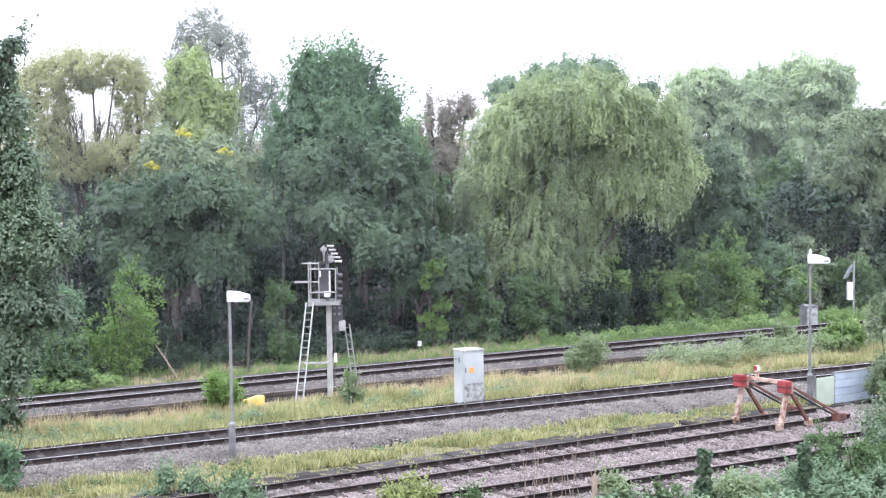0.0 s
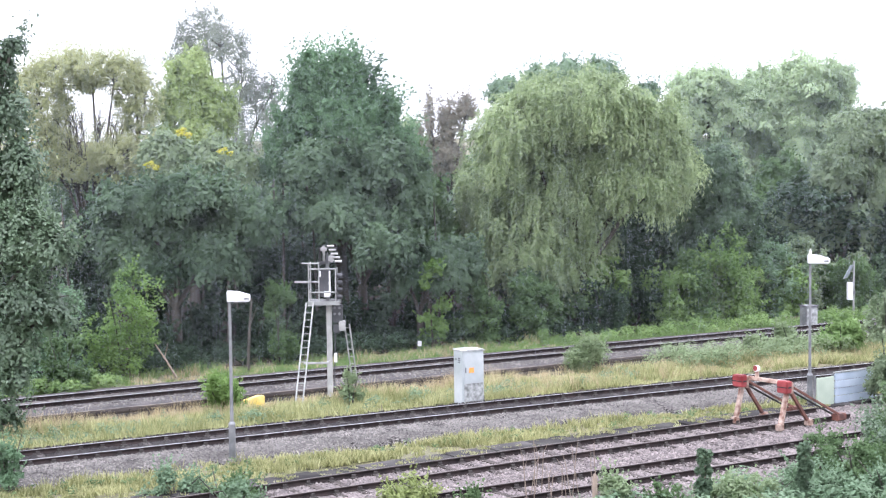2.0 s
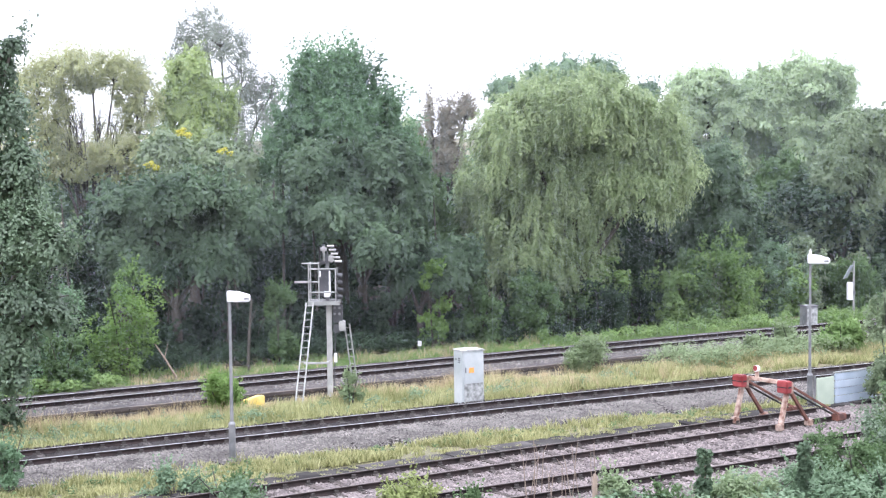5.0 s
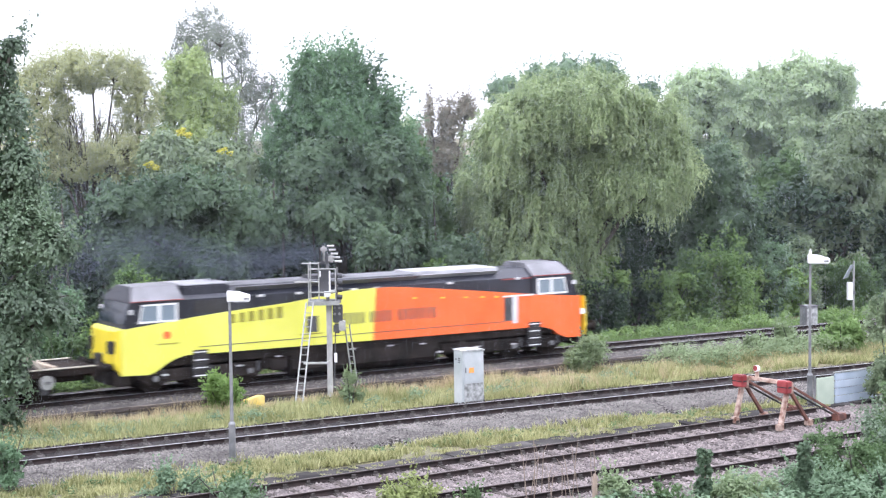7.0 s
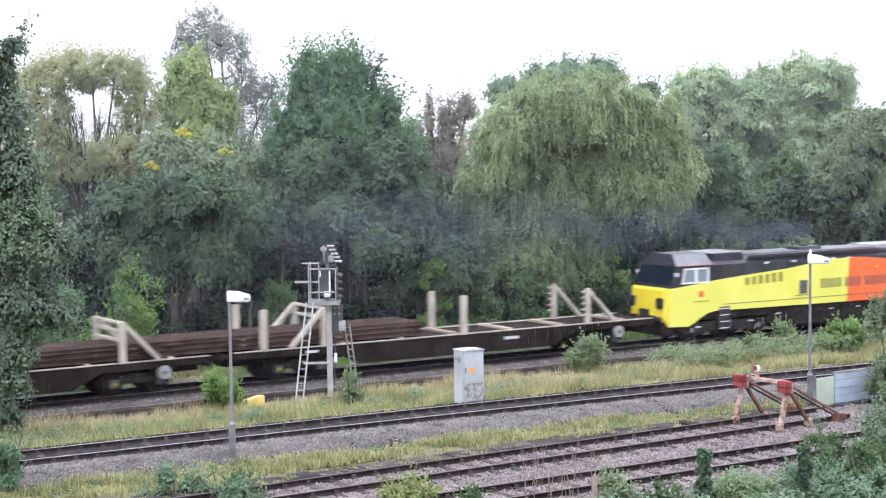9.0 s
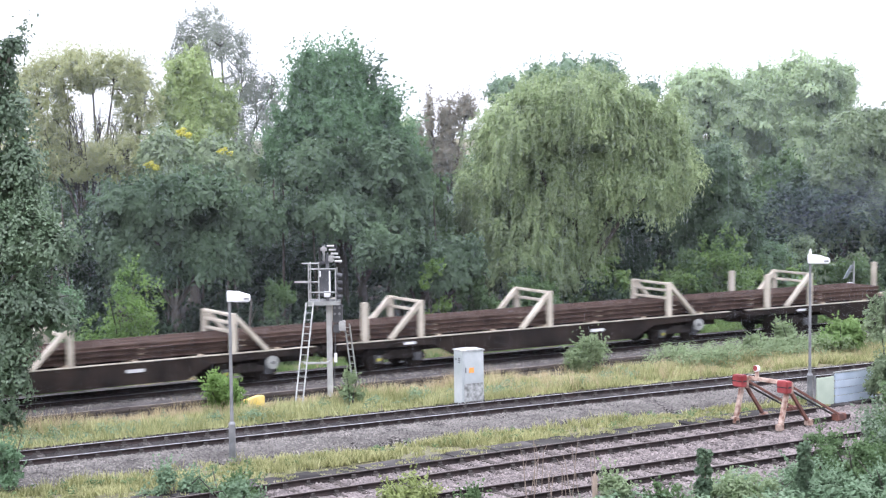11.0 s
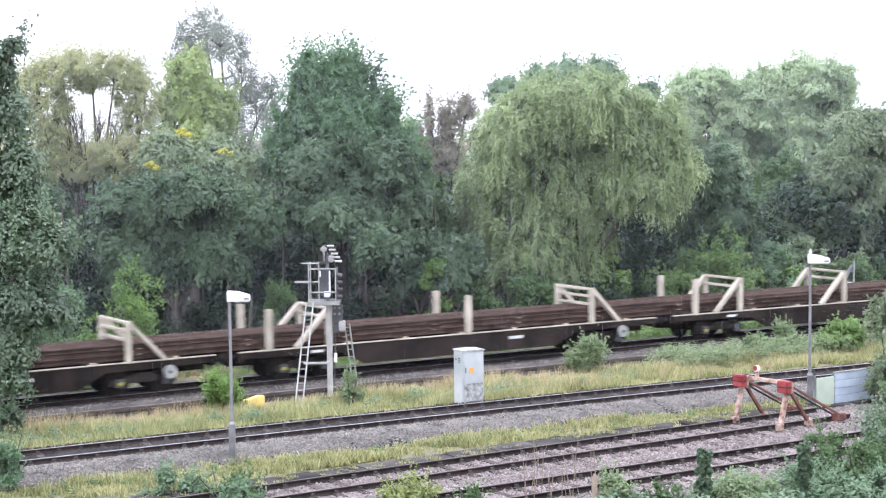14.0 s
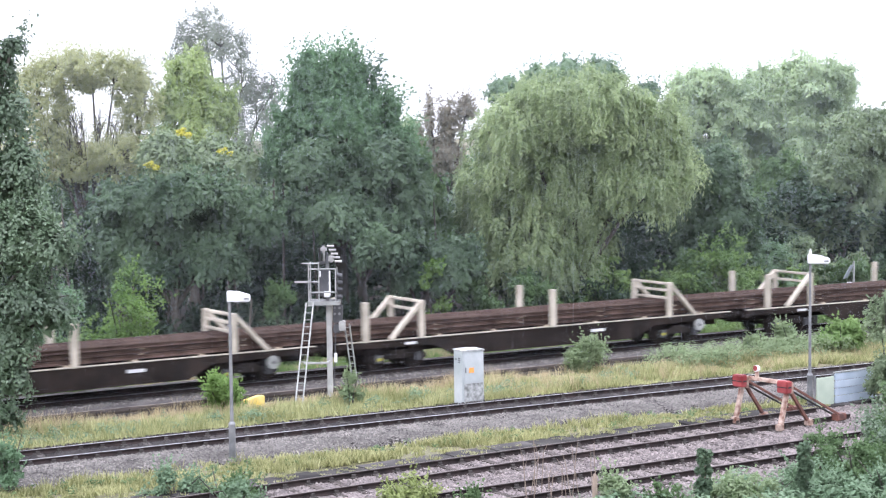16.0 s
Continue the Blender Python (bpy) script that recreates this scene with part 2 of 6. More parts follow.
def box(bm, x0, x1, y0, y1, z0, z1, bevel=0.0, turn=None):
    m = Matrix.LocRotScale(((x0 + x1) / 2, (y0 + y1) / 2, (z0 + z1) / 2), None, (abs(x1 - x0), abs(y1 - y0), abs(z1 - z0)))
    r = bmesh.ops.create_cube(bm, size=1, matrix=(turn @ m) if turn else m)
    if bevel:
        es = list({e for v in r["verts"] for e in v.link_edges})
        bmesh.ops.bevel(bm, geom=es, offset=bevel, segments=2, affect="EDGES", clamp_overlap=True)
    return bm


def beam(bm, a, b, w, d, up=(0, 0, 1), bevel=0.0):
    """A square bar from a to b, w wide and d deep."""
    a, b = Vector(a), Vector(b)
    z = (b - a).normalized()
    x = Vector(up).cross(z)
    if x.length < 1e-3:
        x = Vector((1, 0, 0)).cross(z)
    x.normalize()
    y = z.cross(x)
    m = Matrix((x, y, z)).transposed().to_4x4()
    m.translation = (a + b) / 2
    r = bmesh.ops.create_cube(bm, size=1, matrix=m @ Matrix.Diagonal((w, d, (b - a).length, 1)))
    if bevel:
        bmesh.ops.bevel(bm, geom=list({e for v in r["verts"] for e in v.link_edges}), offset=bevel, segments=1, affect="EDGES")
    return bm


def tube(bm, a, b, r0, r1=None, seg=10):
    a, b = Vector(a), Vector(b)
    q = (b - a).to_track_quat("Z", "Y").to_matrix().to_4x4()
    q.translation = (a + b) / 2
    bmesh.ops.create_cone(bm, cap_ends=True, segments=seg, radius1=r0, radius2=r0 if r1 is None else r1, depth=(b - a).length, matrix=q)
    return bm


def prism(bm, outline, y0, y1):
    """Extrude an outline of (x, z) from y0 to y1."""
    lo = [bm.verts.new((x, y0, z)) for x, z in outline]
    hi = [bm.verts.new((x, y1, z)) for x, z in outline]
    n = len(lo)
    bm.faces.new(lo)
    bm.faces.new(hi[::-1])
    for i in range(n):
        bm.faces.new((lo[i], lo[(i + 1) % n], hi[(i + 1) % n], hi[i]))
    return bm


def hull_x(bm, section, x0, x1, top0=0.0):
    """Extrude a section of (y, z) along x."""
    a = [bm.verts.new((x0, y, z)) for y, z in section]
    b = [bm.verts.new((x1, y, z)) for y, z in section]
    n = len(a)
    bm.faces.new(a)
    bm.faces.new(b[::-1])
    for i in range(n):
        bm.faces.new((a[i], a[(i + 1) % n], b[(i + 1) % n], b[i]))
    return bm


def from_arrays(name, verts, faces, mat):
    """One mesh from arrays of vertices and of faces with equal corners."""
    me = bpy.data.meshes.new(name)
    k = faces.shape[1]
    me.vertices.add(len(verts))
    me.vertices.foreach_set("co", np.ascontiguousarray(verts, dtype=np.float32).ravel())
    me.loops.add(faces.size)
    me.loops.foreach_set("vertex_index", np.ascontiguousarray(faces, dtype=np.int32).ravel())
    me.polygons.add(len(faces))
    me.polygons.foreach_set("loop_start", np.arange(0, faces.size, k, dtype=np.int32))
    me.update(calc_edges=True)
    me.validate()
    me.materials.append(mat)
    return me


rng = np.random.default_rng(7)


def unit(v):
    return v / np.maximum(np.linalg.norm(v, axis=-1, keepdims=True), 1e-9)


def leaf_mesh(name, pos, nor, length, width, mat, hang=0.35, tip=None, simple=False):
    """Leaves as folded lozenges at pos, facing nor; simple ones are three-cornered."""
    n = len(pos)
    t = rng.normal(size=(n, 3)) if tip is None else tip
    t[:, 2] -= hang
    t = unit(t - (t * nor).sum(1, keepdims=True) * nor)
    s = np.cross(nor, t)
    ln = (length * rng.uniform(0.65, 1.25, n))[:, None]
    wd = (width * rng.uniform(0.7, 1.2, n))[:, None]
    if simple:
        v = np.stack([pos - t * ln * 0.4 + s * wd * 0.5, pos + t * ln * 0.6, pos - t * ln * 0.4 - s * wd * 0.5], 1).reshape(-1, 3)
        return from_arrays(name, v, np.arange(3 * n).reshape(-1, 3), mat)
    a = pos - t * ln * 0.5
    b = pos + s * wd * 0.5 - nor * wd * 0.12 - t * ln * 0.05
    c = pos + t * ln * 0.5 - nor * ln * 0.12
    d = pos - s * wd * 0.5 - nor * wd * 0.12 - t * ln * 0.05
    v = np.stack([a, b, c, d], 1).reshape(-1, 3)
    return from_arrays(name, v, np.arange(4 * n).reshape(-1, 4), mat)


def clump_leaves(centres, radii, count, squash=0.75, spread=0.5, crest=0.55):
    """Leaf places and facings on the outer shells of clumps."""
    w = radii ** 2
    k = rng.choice(len(centres), count, p=w / w.sum())
    d = rng.normal(size=(count, 3))
    d[:, 2] = np.where(rng.random(count) < crest, np.abs(d[:, 2]), d[:, 2])
    d = unit(d)
    r = radii[k][:, None] * rng.uniform(0.55, 1.08, (count, 1))
    p = centres[k] + d * r * np.array([1, 1, squash])
    nrm = unit(d * 0.55 + np.array([0, 0, 0.7]) + rng.normal(size=(count, 3)) * spread * 0.65)
    return p, nrm


def limb_mesh(name, rows, mat):
    """Tapered round limbs, each from a to b with radii."""
    bm = bmesh.new()
    for a, b, r0, r1 in rows:
        tube(bm, a, b, r0, r1, 7)
    return finish(bm, mat, name)


# ---- lines of the tracks: y = a + b x + c x^2 within the view, straight beyond ----
def track_line(a, b, c):
    x = np.linspace(-320, 260, 5801)
    slope = b + 2 * c * np.clip(x, -32, 32)
    y = np.concatenate([[0], np.cumsum((slope[1:] + slope[:-1]) / 2 * np.diff(x))])
    y += a - np.interp(0, x, y)
    s = np.concatenate([[0], np.cumsum(np.hypot(np.diff(x), np.diff(y)))])
    return x, y, s - np.interp(0, x, s), slope


LINE_A = track_line(69.141, 0.61656, -0.0010548)
LINE_B = track_line(56.800, 0.57586, -0.0010963)
LINE_C = track_line(47.285, 0.67486, -0.0007651)
LINE_D = track_line(42.830, 0.63909, -0.0000150)


def spot(line, s, n=0.0, z=0.0):
    """The point s along a line, n to its far side, at height z, and the heading in degrees."""
    x, y, k = np.interp(s, line[2], line[0]), np.interp(s, line[2], line[1]), np.interp(s, line[2], line[3])
    h = math.atan(k)
    return x - math.sin(h) * n, y + math.cos(h) * n, z, math.degrees(h)


def at_line(line, s, n=0.0, z=0.0):
    x, y, z, h = spot(line, s, n, z)
    return pose(x, y, z, 0, 0, h)


def sweep(line, s0, s1, section, step=1.0):
    """Extrude a closed section of (n, z) along a line."""
    ss = np.linspace(s0, s1, max(2, int((s1 - s0) / step) + 1))
    rings = []
    for s in ss:
        x, y, z, h = spot(line, s)
        c, d = math.cos(radians(h)), math.sin(radians(h))
        rings.append([(x - d * n, y + c * n, z) for n, z in section])
    v = np.array(rings).reshape(-1, 3)
    k = len(section)
    f = [(i * k + j, i * k + (j + 1) % k, (i + 1) * k + (j + 1) % k, (i + 1) * k + j) for i in range(len(ss) - 1) for j in range(k)]
    return v, np.array(f)


# ---- ground ----
def ground_height(x, y):
    """Level railway land, gently uneven, rising in low hills far away."""
    far = np.clip((np.hypot(x, y - 60) - 160) / 600, 0, 1)
    return -0.42 + 0.05 * np.sin(x * 0.7 + 1) * np.cos(y * 0.5) + far * 0.2


def build_ground():
    g = np.concatenate([-np.geomspace(2500, 42, 26), np.linspace(-40, 40, 121), np.geomspace(42, 2500, 26)])
    xx, yy = np.meshgrid(g, g + 60)
    v = np.stack([xx, yy, ground_height(xx, yy)], -1).reshape(-1, 3)
    n = len(g)
    i = np.arange(n * n).reshape(n, n)
    f = np.stack([i[:-1, :-1], i[:-1, 1:], i[1:, 1:], i[1:, :-1]], -1).reshape(-1, 4)
    tagged(new("ground", from_arrays("ground", v, f, SOIL)), "uneven soil and rough grass beside the railway", "ground", kind="structure")


build_ground()


def leaf_litter():
    """Floor of the wood: damp dead leaves and bare earth, shade put into colour."""
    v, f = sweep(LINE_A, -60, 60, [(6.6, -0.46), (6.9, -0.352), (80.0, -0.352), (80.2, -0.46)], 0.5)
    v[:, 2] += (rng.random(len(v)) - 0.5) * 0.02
    tagged(new("wood_floor", from_arrays("wood_floor", v, f, SHADE_LITTER)), "damp leaf litter on the floor of the wood, darkened as shade", "ground", kind="structure")


leaf_litter()


def ballast_bed(name, line, s0, s1, half, top, mat, label, far_slope=0.9, near_slope=0.9):
    sec = [(-half - near_slope, -0.46), (-half, top), (-0.5, top + 0.015), (0.5, top + 0.015), (half, top), (half + far_slope, -0.46)]
    v, f = sweep(line, s0, s1, sec, 0.5)
    v[:, 2] += (rng.random(len(v)) - 0.5) * 0.03
    return tagged(new(name, from_arrays(name, v, f, mat)), label, "ballast", kind="structure")


ballast_bed("ballast_far", LINE_A, -160, 120, 2.3, -0.175, BALLAST_DARK, "dark oily ballast under the far running line")
ballast_bed("ballast_middle", LINE_B, -110, 110, 1.75, -0.165, BALLAST_OIL, "dark stone ballast under the middle line", near_slope=1.3)
def shoulder():
    """Cleaner grey stone thrown up beside the middle line."""
    v, f = sweep(LINE_B, -60, 60, [(-3.08, -0.47), (-1.80, -0.155), (-1.0, -0.148), (-0.98, -0.30)], 0.5)
    v[:, 2] += (rng.random(len(v)) - 0.5) * 0.02
    tagged(new("ballast_shoulder", from_arrays("ballast_shoulder", v, f, BALLAST)), "clean grey stone shoulder of the middle line", "ballast", kind="structure")


shoulder()
ballast_bed("ballast_siding", LINE_C, -30, 26, 1.9, -0.182, BALLAST_PINK, "pale pinkish ballast of the dead-end siding", far_slope=0.3)
ballast_bed("ballast_near", LINE_D, -30, 40, 1.7, -0.182, BALLAST_PINK, "pale pinkish ballast of the nearest siding", near_slope=0.7)


def stones(name, line, s0, s1, n0, n1, z, count, size, mat, label):
    """Loose ballast stones lying on a bed."""
    s, n = rng.uniform(s0, s1, count), rng.uniform(n0, n1, count)
    x, y, k = (np.interp(s, line[2], line[i]) for i in (0, 1, 3))
    h = np.arctan(k)
    edge = np.clip(np.abs(n) - 1.8, 0, 2)
    p = np.stack([x - np.sin(h) * n, y + np.cos(h) * n, z - edge * 0.26 + rng.random(count) * 0.02], -1)
    base = np.array([[1, 0, 0], [0, 1, 0], [-1, 0, 0], [0, -1, 0], [0, 0, 0.8]])
    r = size * rng.uniform(0.5, 1.3, (count, 1, 1)) * rng.uniform(0.6, 1.2, (count, 5, 3))
    a = rng.uniform(0, 6.28, count)
    c, d = np.cos(a), np.sin(a)
    rot = np.stack([np.stack([c, -d, 0 * c], -1), np.stack([d, c, 0 * c], -1), np.stack([0 * c, 0 * c, 1 + 0 * c], -1)], 1)
    v = np.einsum("nij,nkj->nki", rot, base[None] * r) + p[:, None]
    f = (np.arange(count)[:, None, None] * 5 + np.array([[0, 1, 4], [1, 2, 4], [2, 3, 4], [3, 0, 4]])[None]).reshape(-1, 3)
    return tagged(new(name, from_arrays(name, v.reshape(-1, 3), f, mat)), label, "stones", kind="stuff")


stones("loose_ballast", LINE_B, -26, 30, -3.15, -1.0, -0.145, 34000, 0.040, STONE, "loose grey ballast stones on the shoulder of the middle line")
stones("loose_ballast", LINE_B, -26, 30, -1.0, 1.9, -0.165, 16000, 0.045, STONE_OIL, "dark oily stones between the rails of the middle line")
stones("loose_ballast", LINE_C, -14, 18, -2.0, 1.9, -0.178, 22000, 0.045, STONE_PINK, "loose pale pink ballast stones of the siding")
stones("loose_ballast", LINE_D, -8, 16, -1.9, 2.3, -0.178, 13000, 0.05, STONE_PINK, "loose pale pink ballast stones of the nearest siding")
stones("loose_ballast", LINE_A, -26, 30, -3.0, 2.2, -0.175, 20000, 0.05, STONE, "loose dark ballast stones under the far line")


# ---- rails, sleepers and chairs ----
RAIL_BODY = [(-0.07, -0.158), (0.07, -0.158), (0.07, -0.145), (0.012, -0.12), (0.012, -0.045), (0.036, -0.036), (0.036, -0.006), (-0.036, -0.006), (-0.036, -0.036), (-0.012, -0.045), (-0.012, -0.12), (-0.07, -0.145)]
RAIL_HEAD = [(-0.033, -0.006), (0.033, -0.006), (0.030, 0.0), (-0.030, 0.0)]


def track(name, line, s0, s1, p0, p1, gap, top, sleeper_mat, label, chairs=True, chair_mat=None):
    t = thing(name, pose(0, 0, 0), label, "railway track", kind="structure")
    for side in (1, -1):
        v, f = sweep(line, s0, s1, [(n + side * 0.7525, z) for n, z in RAIL_BODY])
        r = new("rail", from_arrays("rail", v, f, RAIL_SIDE))
        r.parent = t
        v, f = sweep(line, s0, s1, [(n + side * 0.7525, z) for n, z in RAIL_HEAD])
        h = new("rail_head", from_arrays("rail_head", v, f, top))
        h.parent = r
    me = finish(box(bmesh.new(), -0.125, 0.125, -1.27, 1.27, -0.29, -0.155, 0.012), sleeper_mat, "sleeper")
    bm = box(bmesh.new(), -0.10, 0.10, -0.17, 0.17, -0.156, -0.125, 0.008)
    box(bm, -0.06, 0.06, -0.105, -0.05, -0.126, -0.045, 0.006)
    box(bm, -0.06, 0.06, 0.05, 0.105, -0.126, -0.045, 0.006)
    chair = finish(bm, chair_mat or SLEEPER_C, "rail_chair")
    rnd = random.Random(3)
    s = p0
    while s < p1:
        x, y, z, h = spot(line, s)
        piece("sleeper", me, t, pose(x, y, rnd.uniform(-0.008, 0.012), 0, 0, h + rnd.uniform(-1.2, 1.2)))
        if chairs:
            for side in (1, -1):
                x, y, z, h = spot(line, s, side * 0.7525)
                piece("rail_chair", chair, t, pose(x, y, 0, 0, 0, h))
        s += gap * rnd.uniform(0.97, 1.03)
    vv, ff, k = [], [], 0
    for a, b in ((s0, p0), (p1, s1)):
        for s in np.arange(a + 0.4, b - 0.2, gap):
            for dx, dy in ((-0.12, -1.27), (0.12, -1.27), (0.12, 1.27), (-0.12, 1.27)):
                x, y, z, h = spot(line, s + dx, dy)
                vv += [(x, y, -0.155)]
            ff.append((k, k + 1, k + 2, k + 3))
            k += 4
    if ff:
        o = tagged(new("sleeper_run", from_arrays("sleeper_run", np.array(vv), np.array(ff), sleeper_mat)), kind="stuff")
        o.parent = t
    return t


# ---- walkway slabs and cable trough beside the lines ----
def walkway():
    t = thing("walkway", pose(0, 0, 0), "wet grey concrete slab walkway along the siding", "walkway", kind="structure")
    me = finish(box(bmesh.new(), -0.735, 0.735, -0.48, 0.48, -0.34, -0.09, 0.02), CONCRETE, "slab")
    rnd = random.Random(8)
    for i in range(23):
        x, y, z, h = spot(LINE_C, -8.5 + i * 1.5, 1.58)
        piece("slab", me, t, pose(x, y, rnd.uniform(-0.035, 0.015), rnd.uniform(-1.4, 1.4), rnd.uniform(-0.9, 0.9), h + rnd.uniform(-1.0, 1.0)))


def cable_trough():
    t = thing("cable_trough", pose(0, 0, 0), "low stained cable trough with concrete lids on short stakes", "cable trough", kind="structure")
    v, f = sweep(LINE_A, -40, 40, [(-3.20, -0.24), (-3.12, -0.24), (-3.12, -0.075), (-3.20, -0.075)])
    o = new("trough_body", from_arrays("trough_body", v, f, TROUGH))
    o.parent = t
    lid = finish(box(bmesh.new(), -0.495, 0.495, -0.05, 0.05, -0.073, -0.045, 0.006), LID, "lid")
    stake = finish(box(bmesh.new(), -0.04, 0.04, -0.04, 0.04, -0.55, -0.10, 0.01), TROUGH, "stake")
    rnd = random.Random(4)
    for i in range(62):
        x, y, z, h = spot(LINE_A, -28 + i, -3.16)
        piece("lid", lid, t, pose(x, y, rnd.uniform(-0.004, 0.008), 0, 0, h + rnd.uniform(-0.3, 0.3)))
        if i % 4 != 3:
            x, y, z, h = spot(LINE_A, -28 + i, -3.25)
            piece("stake", stake, t, pose(x, y, 0, rnd.uniform(-3, 3), rnd.uniform(-3, 3), h))


# ---- grass and low plants ----
def blades(name, line, s0, s1, n0, n1, count, height, mat, label, z=-0.42, width=0.02, tufts=0.6, lean=0.35):
    """Grass in tufts on a strip between two offsets of a line."""
    m = max(4, int(count / 22))
    cs, cn = rng.uniform(s0, s1, m), rng.uniform(n0, n1, m)
    big = rng.uniform(0.45, 1.25, m)
    k = rng.integers(0, m, count)
    s = cs[k] + rng.normal(size=count) * 0.16 * tufts
    n = np.clip(cn[k] + rng.normal(size=count) * 0.16 * tufts, n0 - 0.05, n1 + 0.05)
    x, y, q = (np.interp(s, line[2], line[i]) for i in (0, 1, 3))
    h = np.arctan(q)
    p = np.stack([x - np.sin(h) * n, y + np.cos(h) * n, np.full(count, z)], -1)
    a = rng.uniform(0, 6.28, count)
    side = np.stack([np.cos(a), np.sin(a), 0 * a], -1) * (width * rng.uniform(0.6, 1.3, (count, 1)))
    patch = 0.78 + 0.30 * np.sin(s * 1.1 + n * 0.9) + 0.22 * np.sin(s * 0.37 - n * 1.7 + 2) + 0.12 * np.sin(s * 3.1 + n * 4.0)
    hh = (height * big[k] * np.clip(patch, 0.3, 1.4) * rng.uniform(0.6, 1.15, count))[:, None]
    bend = rng.normal(size=(count, 3)) * lean
    bend[:, 2] = 0
    top = p + np.array([0, 0, 1.0]) * hh + bend * hh
    v = np.stack([p - side, p + side, top], 1).reshape(-1, 3)
    f = np.arange(3 * count).reshape(-1, 3)
    return tagged(new(name, from_arrays(name, v, f, mat)), label, "grass", kind="stuff")


blades("grass_strip", LINE_A, -30, 36, -7.9, -4.15, 62000, 0.42, GRASS, "tall yellowing grass between the running lines", width=0.026)
blades("straw_grass", LINE_A, -30, 14, -5.0, -3.40, 12000, 0.50, STRAW, "dry straw-coloured grass stems along the cable trough", width=0.010)
blades("straw_grass", LINE_A, -2, 32, -7.4, -4.0, 16000, 0.52, STRAW, "pale dry grass heads between the lines", width=0.011)
blades("weed_grass", LINE_A, -30, 34, -7.8, -4.2, 16000, 0.40, LUSH, "green weeds among the dry grass", width=0.018)
blades("verge_grass", LINE_B, -20, 24, -4.75, -2.95, 30000, 0.29, LUSH, "yellow-green grass verge beside the middle line", width=0.026)
blades("verge_grass", LINE_C, -20, -3, 1.0, 6.0, 14000, 0.30, LUSH, "short yellow-green grass near the siding", width=0.018)
blades("far_verge_grass", LINE_A, -9, 45, 2.3, 5.2, 20000, 0.40, LEAF["bright2"], "fresh green grass verge beyond the far line", width=0.024)
blades("far_verge_grass", LINE_A, -30, 45, 2.6, 7.5, 22000, 0.40, LEAF["bright2"], "green grass at the foot of the trees", width=0.016)
blades("far_verge_grass", LINE_A, -12, 8, 3.2, 5.4, 5000, 0.45, STRAW, "dry grass at the foot of the trees", width=0.012)
blades("straw_grass", LINE_A, -30, -1, -4.5, -3.40, 7000, 0.50, STRAW, "tall dry straw in front of the cable trough", width=0.010)
blades("slab_grass", LINE_C, -10, 18, 1.15, 2.05, 3500, 0.12, LUSH, "short tufts growing in the joints of the slabs", z=-0.10, width=0.014, tufts=0.4)
blades("slab_grass", LINE_C, -10, 18, 1.95, 2.5, 9000, 0.26, LUSH, "grass creeping over the edge of the slabs", width=0.016)
blades("bank_grass", LINE_D, -20, 30, -9.0, -1.9, 32000, 0.42, LEAF["sage"], "rank green grass on the near bank", width=0.026)


def low_plants(name, line, s0, s1, n0, n1, count, height, mat, label, size=0.12, z=-0.42):
    m = int((s1 - s0) * (n1 - n0) * 3)
    s, n = rng.uniform(s0, s1, m), rng.uniform(n0, n1, m)
    x, y, q = (np.interp(s, line[2], line[i]) for i in (0, 1, 3))
    h = np.arctan(q)
    hh = height * rng.uniform(0.5, 1.1, m)
    c = np.stack([x - np.sin(h) * n, y + np.cos(h) * n, z + hh * 0.6], -1)
    p, nn = clump_leaves(c, hh * 0.55, count, 1.0)
    p[:, 2] = np.maximum(p[:, 2], z + 0.02)
    return tagged(new(name, leaf_mesh(name, p, nn, size, size * 0.75, mat, simple=True)), label, "plants", kind="stuff")


low_plants("nettle_patch", LINE_A, -30, -13, 2.4, 5.4, 22000, 0.6, LEAF["bright2"], "low leafy green plants beyond the far rail")
low_plants("nettle_patch", LINE_A, 8, 40, 3.0, 5.0, 12000, 0.6, LEAF["bright2"], "low leafy plants beyond the far rail")
low_plants("nettle_patch", LINE_D, -16, 26, -6.0, -2.6, 22000, 0.7, LEAF["sage"], "tangled leafy plants on the near bank", size=0.14)
low_plants("weed_patch", LINE_A, 7, 28, -6.4, -4.2, 15000, 0.95, LEAF["weed"], "sage-green weeds among the dry grass", size=0.10)
low_plants("weed_patch", LINE_A, -24, 6, -7.2, -5.4, 4000, 0.45, LEAF["sage"], "scattered low weeds in the grass", size=0.09)
# low dark leaves that paint the shade along the wood's edge
low_plants("ivy_carpet", LINE_A, -34, 12, 5.6, 9.0, 26000, 0.8, LEAF["ivy"], "low leafy plants at the edge of the wood, darkened as shade", size=0.16)
low_plants("weed_patch", LINE_B, -20, 22, -4.6, -3.3, 2500, 0.30, LEAF["mid"], "small weeds in the grass verge", size=0.08)


# ---- trees ----
def bent_limb(name, pts, radii, mat, seg=7):
    """One tapered tube through several points."""
    v, f = [], []
    for i, p in enumerate(pts):
        d = (pts[min(i + 1, len(pts) - 1)] - pts[max(i - 1, 0)]).normalized()
        x = d.orthogonal().normalized()
        y = d.cross(x)
        v += [p + (x * math.cos(k * 6.2832 / seg) + y * math.sin(k * 6.2832 / seg)) * radii[i] for k in range(seg)]
    for i in range(len(pts) - 1):
        f += [(i * seg + k, i * seg + (k + 1) % seg, (i + 1) * seg + (k + 1) % seg, (i + 1) * seg + k) for k in range(seg)]
    return from_arrays(name, np.array([tuple(p) for p in v]), np.array(f), mat)


